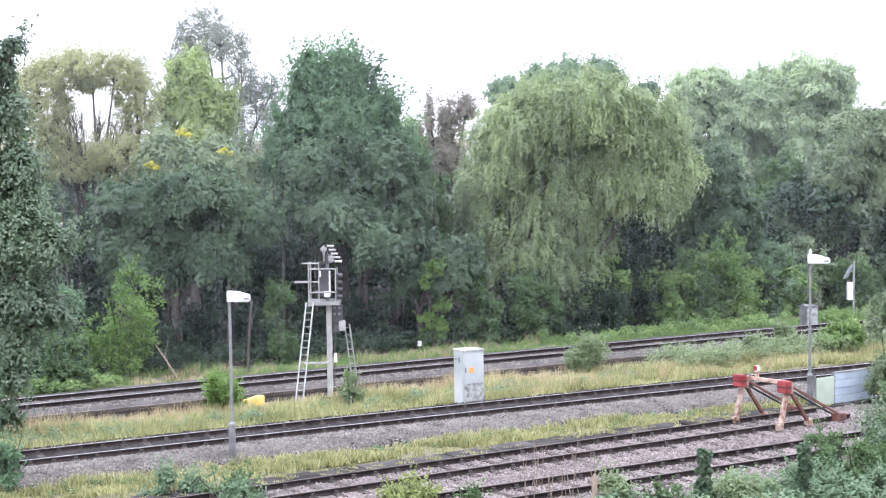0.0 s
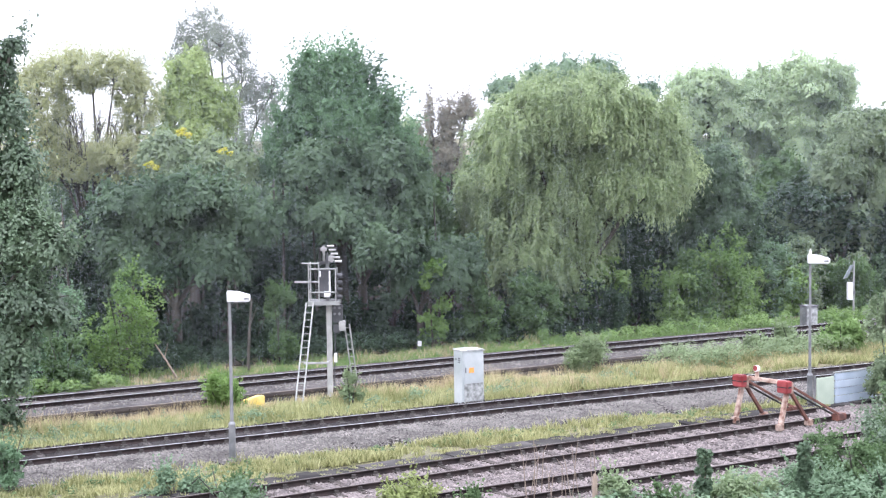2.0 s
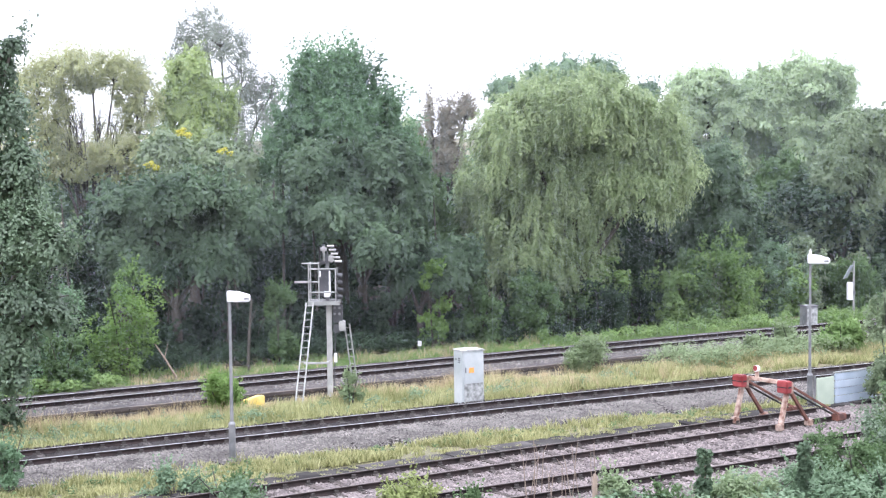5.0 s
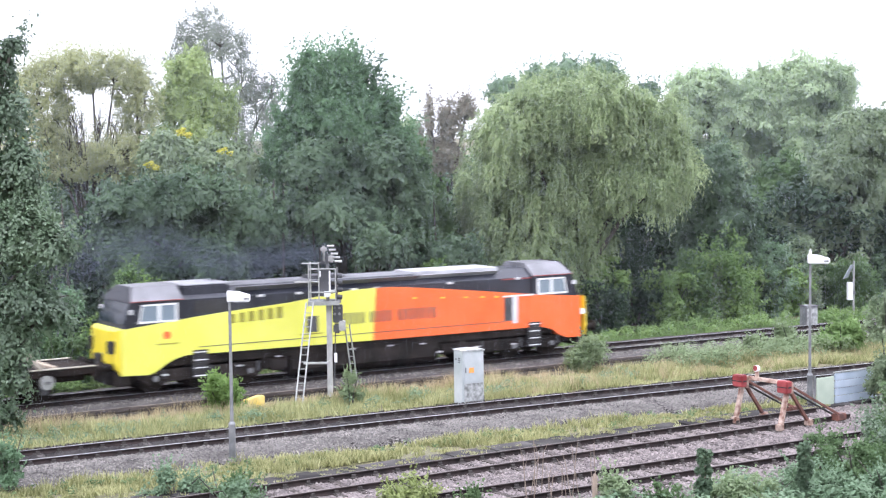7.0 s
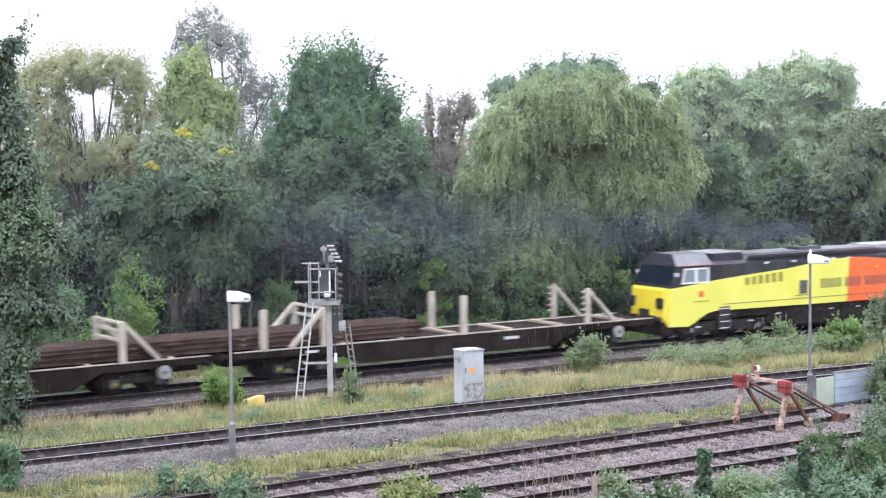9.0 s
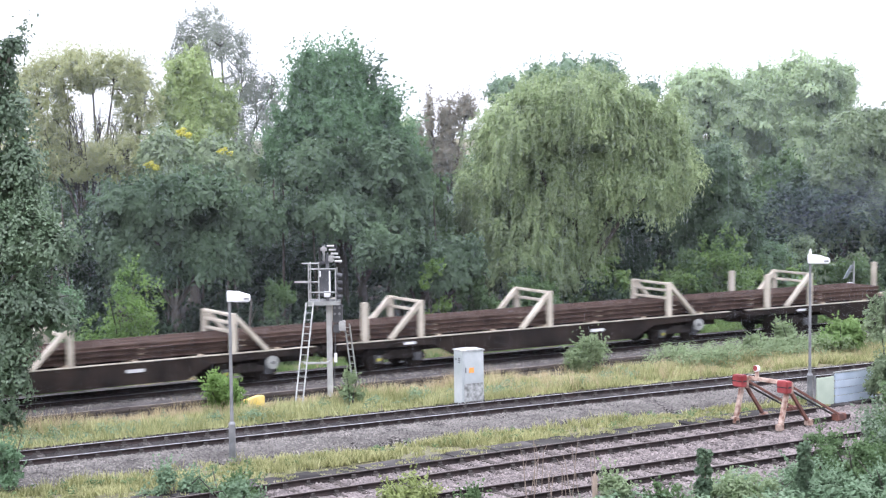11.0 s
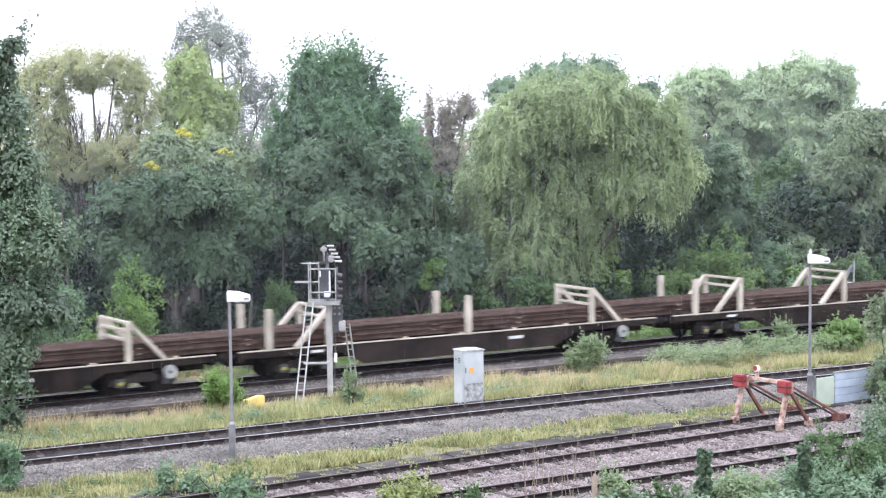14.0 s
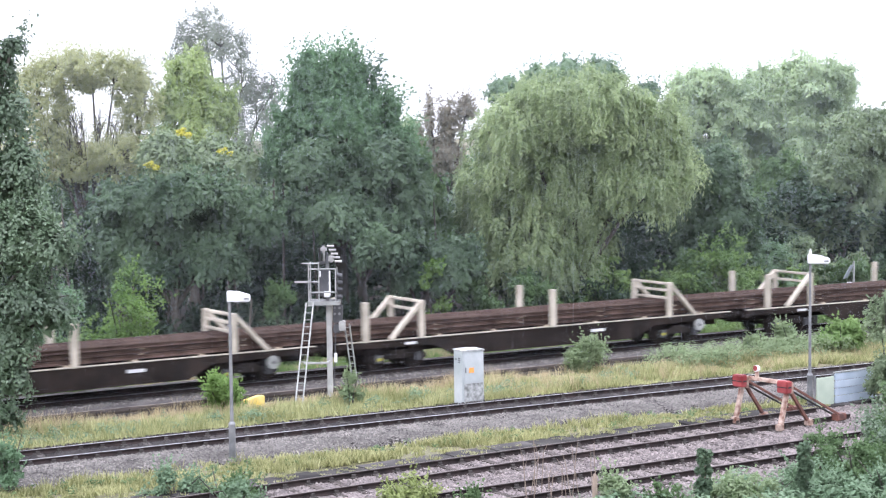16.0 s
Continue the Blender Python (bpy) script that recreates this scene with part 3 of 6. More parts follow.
STYLE = {
    # bough radius, leaves to the square metre, leaf length, leaf width, share of bare gaps, droop, outline sprigs
    "broad": (0.62, 285, 0.23, 0.16, 0.06, 0.35, 1.0),
    "soft": (0.46, 320, 0.19, 0.12, 0.03, 0.30, 1.2),
    "open": (0.34, 140, 0.14, 0.085, 0.28, 0.20, 2.4),
    "spire": (0.26, 320, 0.13, 0.08, 0.08, -0.60, 2.4),
    "near": (0.50, 340, 0.15, 0.085, 0.22, 0.45, 1.6),
    "ring": (0.36, 480, 0.15, 0.05, 0.03, 0.12, 3.0),
    "leader": (0.44, 290, 0.20, 0.135, 0.12, -0.10, 3.2),
    "weep": (0.52, 330, 0.22, 0.068, 0.03, 1.25, 0.6),
}
TREE_LABEL = {
    "alder": "thin-leaved grey-green alder rising behind the wood",
    "yellow_willow": "yellowing willow with bare limbs showing through its crown",
    "poplar": "soft light green poplar in the wood beyond the line",
    "sycamore": "dark green broad-leaved sycamore beside the far line",
    "ash": "grey-green ash tree in the wood beyond the line",
    "beech": "russet-brown spire-shaped tree behind the wood",
    "willow": "large domed willow with drooping grey-green sprays",
    "elm": "dark green elm in the wood beyond the line",
    "near_ash": "grey-green ash tree standing between the lines",
}


def boughs(lobes, style):
    """Places, outward ways and sizes of the leafy boughs over the masses of a crown; none deep inside a neighbour."""
    size, gaps = STYLE[style][0], STYLE[style][4]
    places, ways, sizes = [], [], []
    for i, (c, r) in enumerate(lobes):
        area = 4 * math.pi * ((r[0] * r[1]) ** 1.6 / 2 + (r[0] * r[2]) ** 1.6 / 2) ** (1 / 1.6)
        n = int(area / (size * size * 0.85)) + 3
        d = unit(rng.normal(size=(n, 3)))
        d = d[d[:, 2] > (-0.75 if style == "weep" else -0.55)]
        d = d[rng.random(len(d)) > gaps]
        ripple = 1.06 + 0.13 * np.sin(d[:, 0] * 6 + i * 2.1) + 0.10 * np.sin(d[:, 2] * 9 + d[:, 1] * 5 + i)
        s = size * rng.choice([0.45, 0.65, 0.85, 1.1, 1.4], len(d)) * min(1.0, 0.5 + 0.5 * min(r[0], r[2]) / 1.2)
        p = c + d * np.maximum(r * (rng.uniform(0.78, 1.10, len(d)) * ripple)[:, None] - s[:, None] * 0.45, 0.05)
        keep = np.ones(len(d), bool)
        for j, (c2, r2) in enumerate(lobes):
            if j != i:
                keep &= (((p - c2) / r2) ** 2).sum(1) > 0.55
        places.append(p[keep]), ways.append(d[keep]), sizes.append(s[keep])
    return np.concatenate(places), np.concatenate(ways), np.concatenate(sizes)


def bough_leaves(p, d, s, style):
    """Leaves shingled over each bough: a shallow umbrella that tips outwards and droops at its rim."""
    _, dense, _, _, _, droop, _ = STYLE[style]
    axis = unit(d * np.array([0.75, 0.75, 0.4]) + np.array([0, 0, 0.65]) + rng.normal(size=d.shape) * 0.30)
    n = np.maximum((dense * s * s * 1.9).astype(int), 6)
    k = np.repeat(np.arange(len(p)), n)
    m = len(k)
    rho, a = np.sqrt(rng.random(m)) * rng.uniform(0.75, 1.12, m), rng.uniform(0, 6.283, m)
    side = unit(np.cross(axis, np.array([0.31, 0.95, 0.0])))[k]
    along = np.cross(axis[k], side)
    rim = side * np.cos(a)[:, None] + along * np.sin(a)[:, None]
    # each umbrella has ragged lobes of its own
    rag = 1 + 0.28 * np.sin(a * 3 + k * 1.7) + 0.15 * np.sin(a * 5 + k * 2.3)
    w = (rho * rag * s[k])[:, None]
    lift = (0.30 * (1 - rho ** 2) - droop * rho ** 2 * 0.55) * s[k]
    q = p[k] + rim * w + np.stack([0 * lift, 0 * lift, lift], -1) + axis[k] * (rng.normal(size=m) * 0.17 * s[k])[:, None]
    nn = unit(axis[k] + rim * (0.25 + 0.75 * rho)[:, None] * (0.4 + 0.5 * droop) + rng.normal(size=(m, 3)) * 0.22)
    return q, nn, rim


def weeping_leaves(p, d, s, style):
    """Strings of narrow leaves that spring outwards from each bough and hang."""
    _, dense, _, _, _, droop, _ = STYLE[style]
    per = 8
    n = np.maximum((dense * s * s * 1.9 / per).astype(int), 3)
    k = np.repeat(np.arange(len(p)), n)
    m = len(k)
    out = unit(d[k] * np.array([1, 1, 0.3]) + rng.normal(size=(m, 3)) * np.array([0.55, 0.55, 0.2]))
    reach, fall = s[k] * rng.uniform(0.3, 1.0, m), s[k] * droop * rng.uniform(0.5, 1.7, m)
    v = (np.arange(per) + rng.random((m, per))) / per
    root = p[k] + rng.normal(size=(m, 3)) * (s[k] * 0.28)[:, None]
    q = root[:, None] + out[:, None] * (reach[:, None] * np.sqrt(v))[..., None]
    q[..., 2] += s[k][:, None] * 0.35 * np.sin(v * 2.2) - fall[:, None] * v ** 1.8
    q = q.reshape(-1, 3) + rng.normal(size=(m * per, 3)) * 0.025
    oo = np.repeat(out, per, 0)
    vv = v.reshape(-1, 1)
    nn = unit(oo * (0.35 + 0.6 * vv) + np.array([0, 0, 1.0]) * (1.1 - 0.7 * vv) + rng.normal(size=q.shape) * 0.33)
    tip = oo * (1 - vv) * 0.8 + rng.normal(size=q.shape) * 0.3
    tip[:, 2] -= 1.1 * vv[:, 0]
    return q, nn, tip


def crowned(name, x, y, style, colour, masses):
    """A tree at x, y whose crown is a few rounded masses (along x, height, half width, half height), each clad in boughs."""
    rnd = random.Random(int(x * 31 + y * 17))
    t = thing({"yellow_willow": "willow", "near_ash": "ash"}.get(name, name), pose(x, y, -0.42), TREE_LABEL[name], "tree")
    deep = 0.9 if style == "weep" else 0.8
    lean = 0.16 if style in ("broad", "weep", "leader", "soft") else 0.0
    # lower masses are set back from the camera so the upper ones shade them
    top = max(z + rz for dx, z, rx, rz in masses)
    lobes = [(np.array([dx, rnd.uniform(-0.35, 0.35) * rx + lean * (top - z - rz), z + 0.42]), np.array([rx, max(rx, 0.6 * rz) * deep, rz])) for dx, z, rx, rz in masses]
    fork = Vector((0, 0, min(0.30 * top, max(1.5, min(z - rz for dx, z, rx, rz in masses) + 0.5))))
    girth = (0.10 + 0.017 * top) * (0.6 if style in ("ring", "open") else 1.0)
    o = new("trunk", bent_limb("trunk", [Vector((0, 0, -0.2)), Vector((0.06, 0, fork.z * 0.5)), fork], [girth * 1.25, girth, girth * 0.85], BARK, 9))
    o.parent = t
    twigs = []
    for c, r in lobes:
        # a limb into each mass, with twigs that reach its skin
        e = Vector(c)
        mid = fork.lerp(e, 0.5) + Vector((rnd.uniform(-0.3, 0.3), rnd.uniform(-0.3, 0.3), 0.12 * (e - fork).length))
        o = new("limb", bent_limb("limb", [fork, mid, e, e + Vector((0, 0, r[2] * 0.7))], [girth * 0.5, girth * 0.34, girth * 0.18, 0.015], BARK))
        o.parent = t
        for j in range(10):
            d = Vector((rnd.uniform(-1, 1), rnd.uniform(-1, 1), rnd.uniform(-0.1, 1))).normalized()
            q = e + Vector((0, 0, r[2] * rnd.uniform(-0.4, 0.5)))
            twigs.append((q, q + Vector((d.x * r[0], d.y * r[1], d.z * r[2])) * rnd.uniform(0.6, 0.95), 0.035, 0.010))
    if style == "ring":
        # bare limbs fan out in the open middle of the crown
        for j in range(11):
            a = -0.75 + j * 0.15 + rnd.uniform(-0.06, 0.06)
            b = fork + Vector((0.4 * math.sin(a), rnd.uniform(-0.5, 0.5), 1.6))
            e = b + Vector((2.3 * math.sin(a), rnd.uniform(-0.8, 0.8), 3.2 + 1.7 * math.cos(a)))
            o = new("limb", bent_limb("limb", [fork, b, b.lerp(e, 0.5) + Vector((rnd.uniform(-0.15, 0.15), 0, 0.2)), e + Vector((0, 0, 0.8))], [0.075, 0.06, 0.045, 0.012], BARK))
            o.parent = t
            for m in range(30):
                q = b.lerp(e, rnd.uniform(0.25, 1.0))
                twigs.append((q, q + Vector((rnd.uniform(-0.5, 0.5) + 0.3 * math.sin(a), rnd.uniform(-0.4, 0.4), rnd.uniform(0.3, 1.0))), 0.022, 0.010))
    o = tagged(new("twig_spray", limb_mesh("twig_spray", twigs, BARK)), kind="stuff")
    o.parent = t
    p, d, s = boughs(lobes, style)
    length, width, sprigs = STYLE[style][2], STYLE[style][3], STYLE[style][6]
    q, nn, tip = (weeping_leaves if style in ("weep", "ring") else bough_leaves)(p, d, s, style)
    # sprigs that break the outline
    ns = int(len(q) * 0.012 * sprigs)
    k = rng.choice(len(p), ns)
    up = unit(d[k] * 0.6 + np.array([0, 0, 0.8]) + rng.normal(size=(ns, 3)) * 0.3)
    v = rng.random((ns, 7, 1)) * rng.uniform(0.2, 0.75, (ns, 1, 1)) * (1.0 + 0.3 * sprigs)
    ps = (p[k][:, None] + up[:, None] * (s[k][:, None, None] * 0.3 + v)).reshape(-1, 3) + rng.normal(size=(ns * 7, 3)) * 0.06
    if style == "ring":
        ends = np.array([tuple(b) for a, b, r0, r1 in twigs])
        few = np.repeat(ends, 9, 0) + rng.normal(size=(9 * len(ends), 3)) * 0.22
        ps = np.concatenate([ps, few])
    q = np.concatenate([q, ps])
    nn = np.concatenate([nn, unit(rng.normal(size=ps.shape) + np.array([0, 0, 0.6]))])
    tip = np.concatenate([tip * 0.8 + rng.normal(size=tip.shape) * 0.5, rng.normal(size=ps.shape)])
    o = new("crown", leaf_mesh("crown", q, nn, length, width, LEAF[colour], 0.25, tip, simple=y > 60))
    o.parent = t
    if style not in ("ring", "open"):
        # the leaves inside, which keep the light out
        inner = [(c + unit(rng.normal(size=(n, 3))) * r * rng.uniform(0.25, 0.78, (n, 1))) for c, r in lobes for n in [int(70 * r[0] * r[2]) + 30]]
        pi = np.concatenate(inner)
        o = new("inner_foliage", leaf_mesh("inner_foliage", pi, unit(rng.normal(size=pi.shape) + np.array([0, -0.2, 0.5])), 0.36, 0.32, LEAF[colour], simple=True))
        o.parent = t
    return t


crowned('alder', -12.0, 98, 'open', 'grey', [(-1.6, 15.3, 1.4, 1.3), (-2.7, 13.9, 1.1, 1.1), (-0.6, 14.1, 1.6, 1.3), (0.5, 12.2, 1.1, 1.8), (2.2, 11.7, 0.7, 1.2), (1.3, 10.1, 1.6, 2.2), (1.0, 7.7, 2.1, 2.0)])
crowned('alder', -17.0, 96, 'open', 'grey', [(-0.3, 13.3, 0.8, 0.4), (0.3, 11.3, 0.8, 2.1)])
YELLOWING = crowned('yellow_willow', -17.5, 84, 'ring', 'yellow', [(-2.3, 10.7, 1.5, 1.7), (-1.3, 12.2, 1.6, 1.1), (0.2, 12.6, 1.5, 0.7), (1.3, 12.0, 1.5, 1.0), (2.4, 10.9, 0.9, 1.3), (2.5, 9.4, 0.8, 1.3), (1.8, 8.1, 1.5, 1.0), (-2.4, 8.6, 1.4, 1.6), (-0.9, 7.7, 1.8, 1.0), (0.9, 7.6, 1.6, 1.0)])
crowned('poplar', -12.5, 86, 'soft', 'light', [(-0.1, 12.2, 1.1, 1.2), (-0.5, 10.8, 1.3, 1.4), (0.8, 10.3, 1.2, 1.5), (-0.1, 9.3, 1.7, 1.1)])
OLIVE_TREE = crowned('sycamore', -11.8, 80, 'broad', 'brown2', [(-1.1, 8.4, 1.2, 1.1), (1.2, 8.0, 1.7, 1.1), (-0.3, 7.2, 1.9, 1.1)])
crowned('sycamore', -4.9, 81, 'leader', 'deep', [(-1.3, 11.5, 1.0, 1.6), (-0.1, 11.9, 0.9, 1.3), (1.0, 11.5, 0.9, 1.5), (2.4, 10.5, 0.5, 1.2), (-1.7, 9.7, 1.3, 1.2), (0.5, 9.7, 1.6, 1.4), (-2.7, 8.2, 0.8, 1.1), (2.3, 8.6, 1.2, 1.2)])
# lower boughs of the same crown, in darker leaves that stand for shade
crowned('sycamore', -3.8, 79, 'broad', 'dark', [(1.4, 7.7, 1.5, 1.2), (-1.9, 7.7, 1.8, 1.2), (0.1, 7.3, 1.9, 1.2), (2.2, 6.1, 1.1, 1.3), (-1.0, 5.6, 2.8, 1.0), (1.4, 5.0, 1.3, 0.8)])
crowned('sycamore', -11.6, 73, 'broad', 'dark', [(-1.7, 6.4, 1.6, 0.8), (0.7, 6.7, 1.6, 0.9), (-2.5, 5.1, 1.1, 0.9), (0.1, 5.2, 1.8, 0.9), (2.9, 5.6, 1.4, 1.0), (-1.4, 3.8, 1.8, 1.1), (1.4, 3.9, 1.8, 1.1)])
crowned('ash', -1.0, 84, 'broad', 'mid', [(-0.7, 7.8, 1.0, 1.4), (-0.1, 5.9, 1.1, 1.4), (0.6, 3.9, 1.3, 1.5)])
crowned('beech', 0.3, 97, 'spire', 'brown', [(-1.0, 10.0, 0.3, 1.6), (-1.5, 9.0, 0.2, 1.1), (0.2, 9.8, 0.8, 1.4), (-0.3, 7.7, 1.3, 1.5), (1.1, 10.5, 0.7, 0.8)])
crowned('willow', 6.3, 83, 'weep', 'willow', [(0.5, 10.4, 3.1, 1.7), (-2.2, 9.3, 2.4, 1.8), (3.1, 9.2, 2.4, 1.9), (5.2, 7.4, 1.1, 1.5), (-3.4, 6.8, 2.0, 2.1), (-0.2, 7.2, 3.0, 2.3), (3.5, 6.7, 2.3, 1.9), (-4.0, 4.2, 1.5, 2.2), (-2.0, 3.6, 2.2, 2.3), (0.2, 4.0, 1.8, 2.2)])
crowned('elm', 7.7, 103, 'soft', 'sage', [(-0.6, 12.5, 1.9, 1.0), (1.7, 12.6, 1.3, 1.0), (-3.7, 11.7, 1.3, 0.9), (4.9, 11.5, 0.8, 0.8)])
crowned('elm', 14.1, 88, 'broad', 'dark', [(0.0, 7.0, 1.2, 1.3), (0.6, 5.1, 1.3, 1.5), (-0.9, 4.4, 1.3, 1.5), (-0.5, 2.3, 1.6, 1.6), (1.1, 2.6, 1.2, 1.6)])
# far poplars in the pale leaves that carry the painted haze
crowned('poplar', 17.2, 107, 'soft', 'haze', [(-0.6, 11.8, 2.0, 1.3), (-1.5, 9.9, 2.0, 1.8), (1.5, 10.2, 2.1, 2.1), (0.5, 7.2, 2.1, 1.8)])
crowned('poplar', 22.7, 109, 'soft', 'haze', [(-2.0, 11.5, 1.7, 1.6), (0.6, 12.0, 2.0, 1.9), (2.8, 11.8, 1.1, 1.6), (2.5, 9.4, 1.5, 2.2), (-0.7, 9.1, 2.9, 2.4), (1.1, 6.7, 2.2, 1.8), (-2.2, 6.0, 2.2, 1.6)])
crowned('elm', 22.3, 95, 'broad', 'brown2', [(1.5, 8.9, 1.5, 1.4), (0.1, 6.7, 1.5, 1.8), (2.1, 6.1, 1.3, 2.2), (0.4, 3.9, 2.2, 1.6), (-2.8, 3.3, 2.1, 1.6)])
crowned('elm', 19.6, 97, 'broad', 'mid', [(-0.2, 6.4, 1.3, 1.2), (-1.5, 3.8, 1.6, 1.6), (1.6, 4.4, 1.6, 1.5)])
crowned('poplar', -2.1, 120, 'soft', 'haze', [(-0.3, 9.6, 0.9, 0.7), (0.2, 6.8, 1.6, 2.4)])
crowned('ash', -1.1, 77, 'broad', 'dark', [(-1.3, 4.1, 1.5, 1.1), (-0.1, 2.8, 1.2, 1.1), (1.5, 3.3, 1.4, 1.3)])


def golden_spray(parent, dx, dz, dy, count):
    """A few leaves turned yellow on one bough."""
    c = np.array([[dx, dy, dz], [dx + 0.35, dy, dz - 0.1], [dx + 0.15, dy, dz + 0.12]])
    p, nn = clump_leaves(c, np.array([0.22, 0.2, 0.15]), count)
    o = tagged(new("yellow_spray", leaf_mesh("yellow_spray", p, nn, 0.13, 0.1, LEAF["gold"], simple=True)), "spray of bright yellow leaves")
    o.parent = parent


def shrub(name, x, y, rad, top, colour, label, category="shrub", kilo=None, size=0.13, deep=None, sprig=0.45):
    rnd = random.Random(int(x * 13 + y * 7))
    t = thing(name, pose(x, y, -0.42), label, category)
    h = top + 0.42
    rows = []
    for i in range(3):
        a = i * 2.1 + rnd.uniform(-0.3, 0.3)
        k = Vector((math.cos(a) * rad * 0.25, math.sin(a) * rad * 0.25, h * 0.4))
        rows += [((0.04 * math.cos(a), 0.04 * math.sin(a), -0.1), k, 0.03 + 0.008 * h, 0.02), (k, k + Vector((math.cos(a) * rad * 0.35, math.sin(a) * rad * 0.35, h * 0.35)), 0.02, 0.008)]
    for i in range(3):
        o = new("stem", bent_limb("stem", [Vector(rows[2 * i][0]), rows[2 * i][1], rows[2 * i + 1][1]], [rows[2 * i][2], 0.02, 0.008], BARK, 6))
        o.parent = t
    lobes = 4 + int(2 * rad * h)
    deep = rad * 0.9 if deep is None else deep
    d = unit(rng.normal(size=(lobes, 3)))
    lc = d * np.array([rad * 0.62, deep * 0.62, h * 0.42]) * rng.uniform(0.5, 1.0, (lobes, 1)) + np.array([0, 0, h * 0.46])
    lc[: lobes // 2, 2] = h * rng.uniform(0.05, 0.3, lobes // 2)
    lr = rng.uniform(0.30, 0.55, lobes) * min(rad, h * 0.8)
    k = rng.integers(0, lobes, int(24 + 16 * rad * h))
    d = unit(rng.normal(size=(len(k), 3)) + np.array([0, 0, 0.25]))
    c = lc[k] + d * lr[k][:, None] * rng.uniform(0.5, 0.95, (len(k), 1))
    c[:, 2] = np.clip(c[:, 2], 0.1, h * 0.97)
    cr = rng.uniform(0.12, 0.26, len(k)) * min(rad, h, 1.5)
    p, nn = clump_leaves(c, cr, int(1000 * (kilo or min(7.0, 1.6 + 1.9 * rad * h))), 0.9)
    ns = len(p) // (40 if sprig < 0.6 else 10)
    k = rng.choice(len(c), ns)
    dd = unit(rng.normal(size=(ns, 3)) * 0.5 + np.array([0, 0, 0.8]) + unit(c[k]) * 0.4)
    ps = (c[k][:, None] + dd[:, None] * (cr[k][:, None, None] + rng.random((ns, 6, 1)) * rng.uniform(0.1, sprig, (ns, 1, 1)))).reshape(-1, 3)
    p, nn = np.concatenate([p, ps]), np.concatenate([nn, unit(rng.normal(size=ps.shape) + np.array([0, 0, 0.6]))])
    p[:, 2] = np.maximum(p[:, 2], 0.02)
    o = new("foliage", leaf_mesh("foliage", p, nn, size if y < 60 else size * 0.95, size * (0.66 if y < 60 else 0.8), LEAF[colour], simple=y > 60))
    o.parent = t
    return t


golden_spray(OLIVE_TREE, -0.3, 9.9, -1.3, 200)
golden_spray(OLIVE_TREE, -1.9, 8.4, -1.0, 130)
golden_spray(OLIVE_TREE, 1.6, 9.0, -1.3, 90)
golden_spray(YELLOWING, -2.9, 9.7, -1.2, 110)

SHRUB_LABEL = {
    "maple_shrub": ("maple_shrub", "bright green young maple at the edge of the wood"),
    "shrub": ("shrub", "leafy green shrub growing beside the railway"),
    "sapling": ("sapling", "bright green bushy sapling beside the cable trough"),
    "hawthorn": ("hawthorn", "olive-green hawthorn with sparse twigs"),
    "weed_bush": ("weed_bush", "pale green upright weeds clumped beside the far line"),
    "bramble": ("bramble_bush", "tangled bramble bush on the near bank"),
}
def bush(kind, x, y, rad, top, colour):
    """A shrub of one of the kinds above, its leaves and sprigs sized for the kind."""
    n, lab = SHRUB_LABEL[kind]
    small = kind in ("bramble", "weed_bush")
    full = {"sapling": 8.0, "hawthorn": 9.0}.get(kind)
    return shrub(n, x, y, rad, top, colour, lab, size=0.10 if small else 0.13 if y < 72 else 0.15, sprig=0.5 if kind == "weed_bush" else 0.6 if kind == "sapling" else 0.55 if y < 72 else 0.45, kilo=full)


bush('maple_shrub', -12.95, 68, 1.9, 4.85, 'bright')
bush('shrub', -6.9, 71, 1, 3.6, 'mid')
bush('shrub', -0.45, 76, 0.83, 4.17, 'bright')
bush('shrub', 1.55, 77.5, 1.43, 3, 'mid')
bush('shrub', 4.36, 79, 1.59, 3.12, 'mid')
# its dark leaves stand for the hollow's shade
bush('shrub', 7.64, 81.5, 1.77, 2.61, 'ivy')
bush('shrub', 11.39, 84, 1.97, 3.49, 'bright2')
bush('shrub', 15.59, 87, 2.04, 2.8, 'bright2')
bush('shrub', 18.98, 90, 1.96, 4.2, 'brown2')
bush('shrub', 14.3, 86, 2.3, 4.3, 'bright2')
bush('shrub', 17.2, 88.5, 2.3, 4, 'sage')
bush('shrub', 12.2, 85.5, 1.6, 3.2, 'bright2')
# two dark-leaved shrubs for hollows under the trees, shade put into the colour
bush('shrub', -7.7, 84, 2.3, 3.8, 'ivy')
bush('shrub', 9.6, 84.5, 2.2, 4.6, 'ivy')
bush('shrub', -15.61, 66, 1.77, 4.13, 'deep')
bush('shrub', -14.52, 64, 1.07, 2.57, 'mid')
bush('shrub', 21.82, 90, 1.78, 2.96, 'mid')
bush('sapling', -7.96, 59.3, 0.75, 1, 'fresh')
bush('weed_bush', 5.9, 68.4, 1.35, 1.45, 'weed')
bush('weed_bush', 15.14, 73.7, 1, 1.25, 'weed')
bush('weed_bush', 13.7, 73, 0.95, 0.95, 'weed')
bush('shrub', 17.2, 73, 1.35, 1.35, 'bright2')
bush('weed_bush', -3.38, 60.5, 0.5, 0.99, 'weed')
bush('hawthorn', 15.35, 58, 1.1, 5.0, 'brown2')
bush('bramble', -11.98, 46, 0.7, 1.85, 'deep')
bush('bramble', -7.2, 44.6, 1.1, 0.55, 'sage')
bush('bramble', -6, 44.3, 1.2, 0.8, 'mid')
bush('bramble', -5.5, 43.6, 0.9, 0.45, 'sage')
bush('bramble', -1, 43, 1.16, 0.74, 'yellowg')
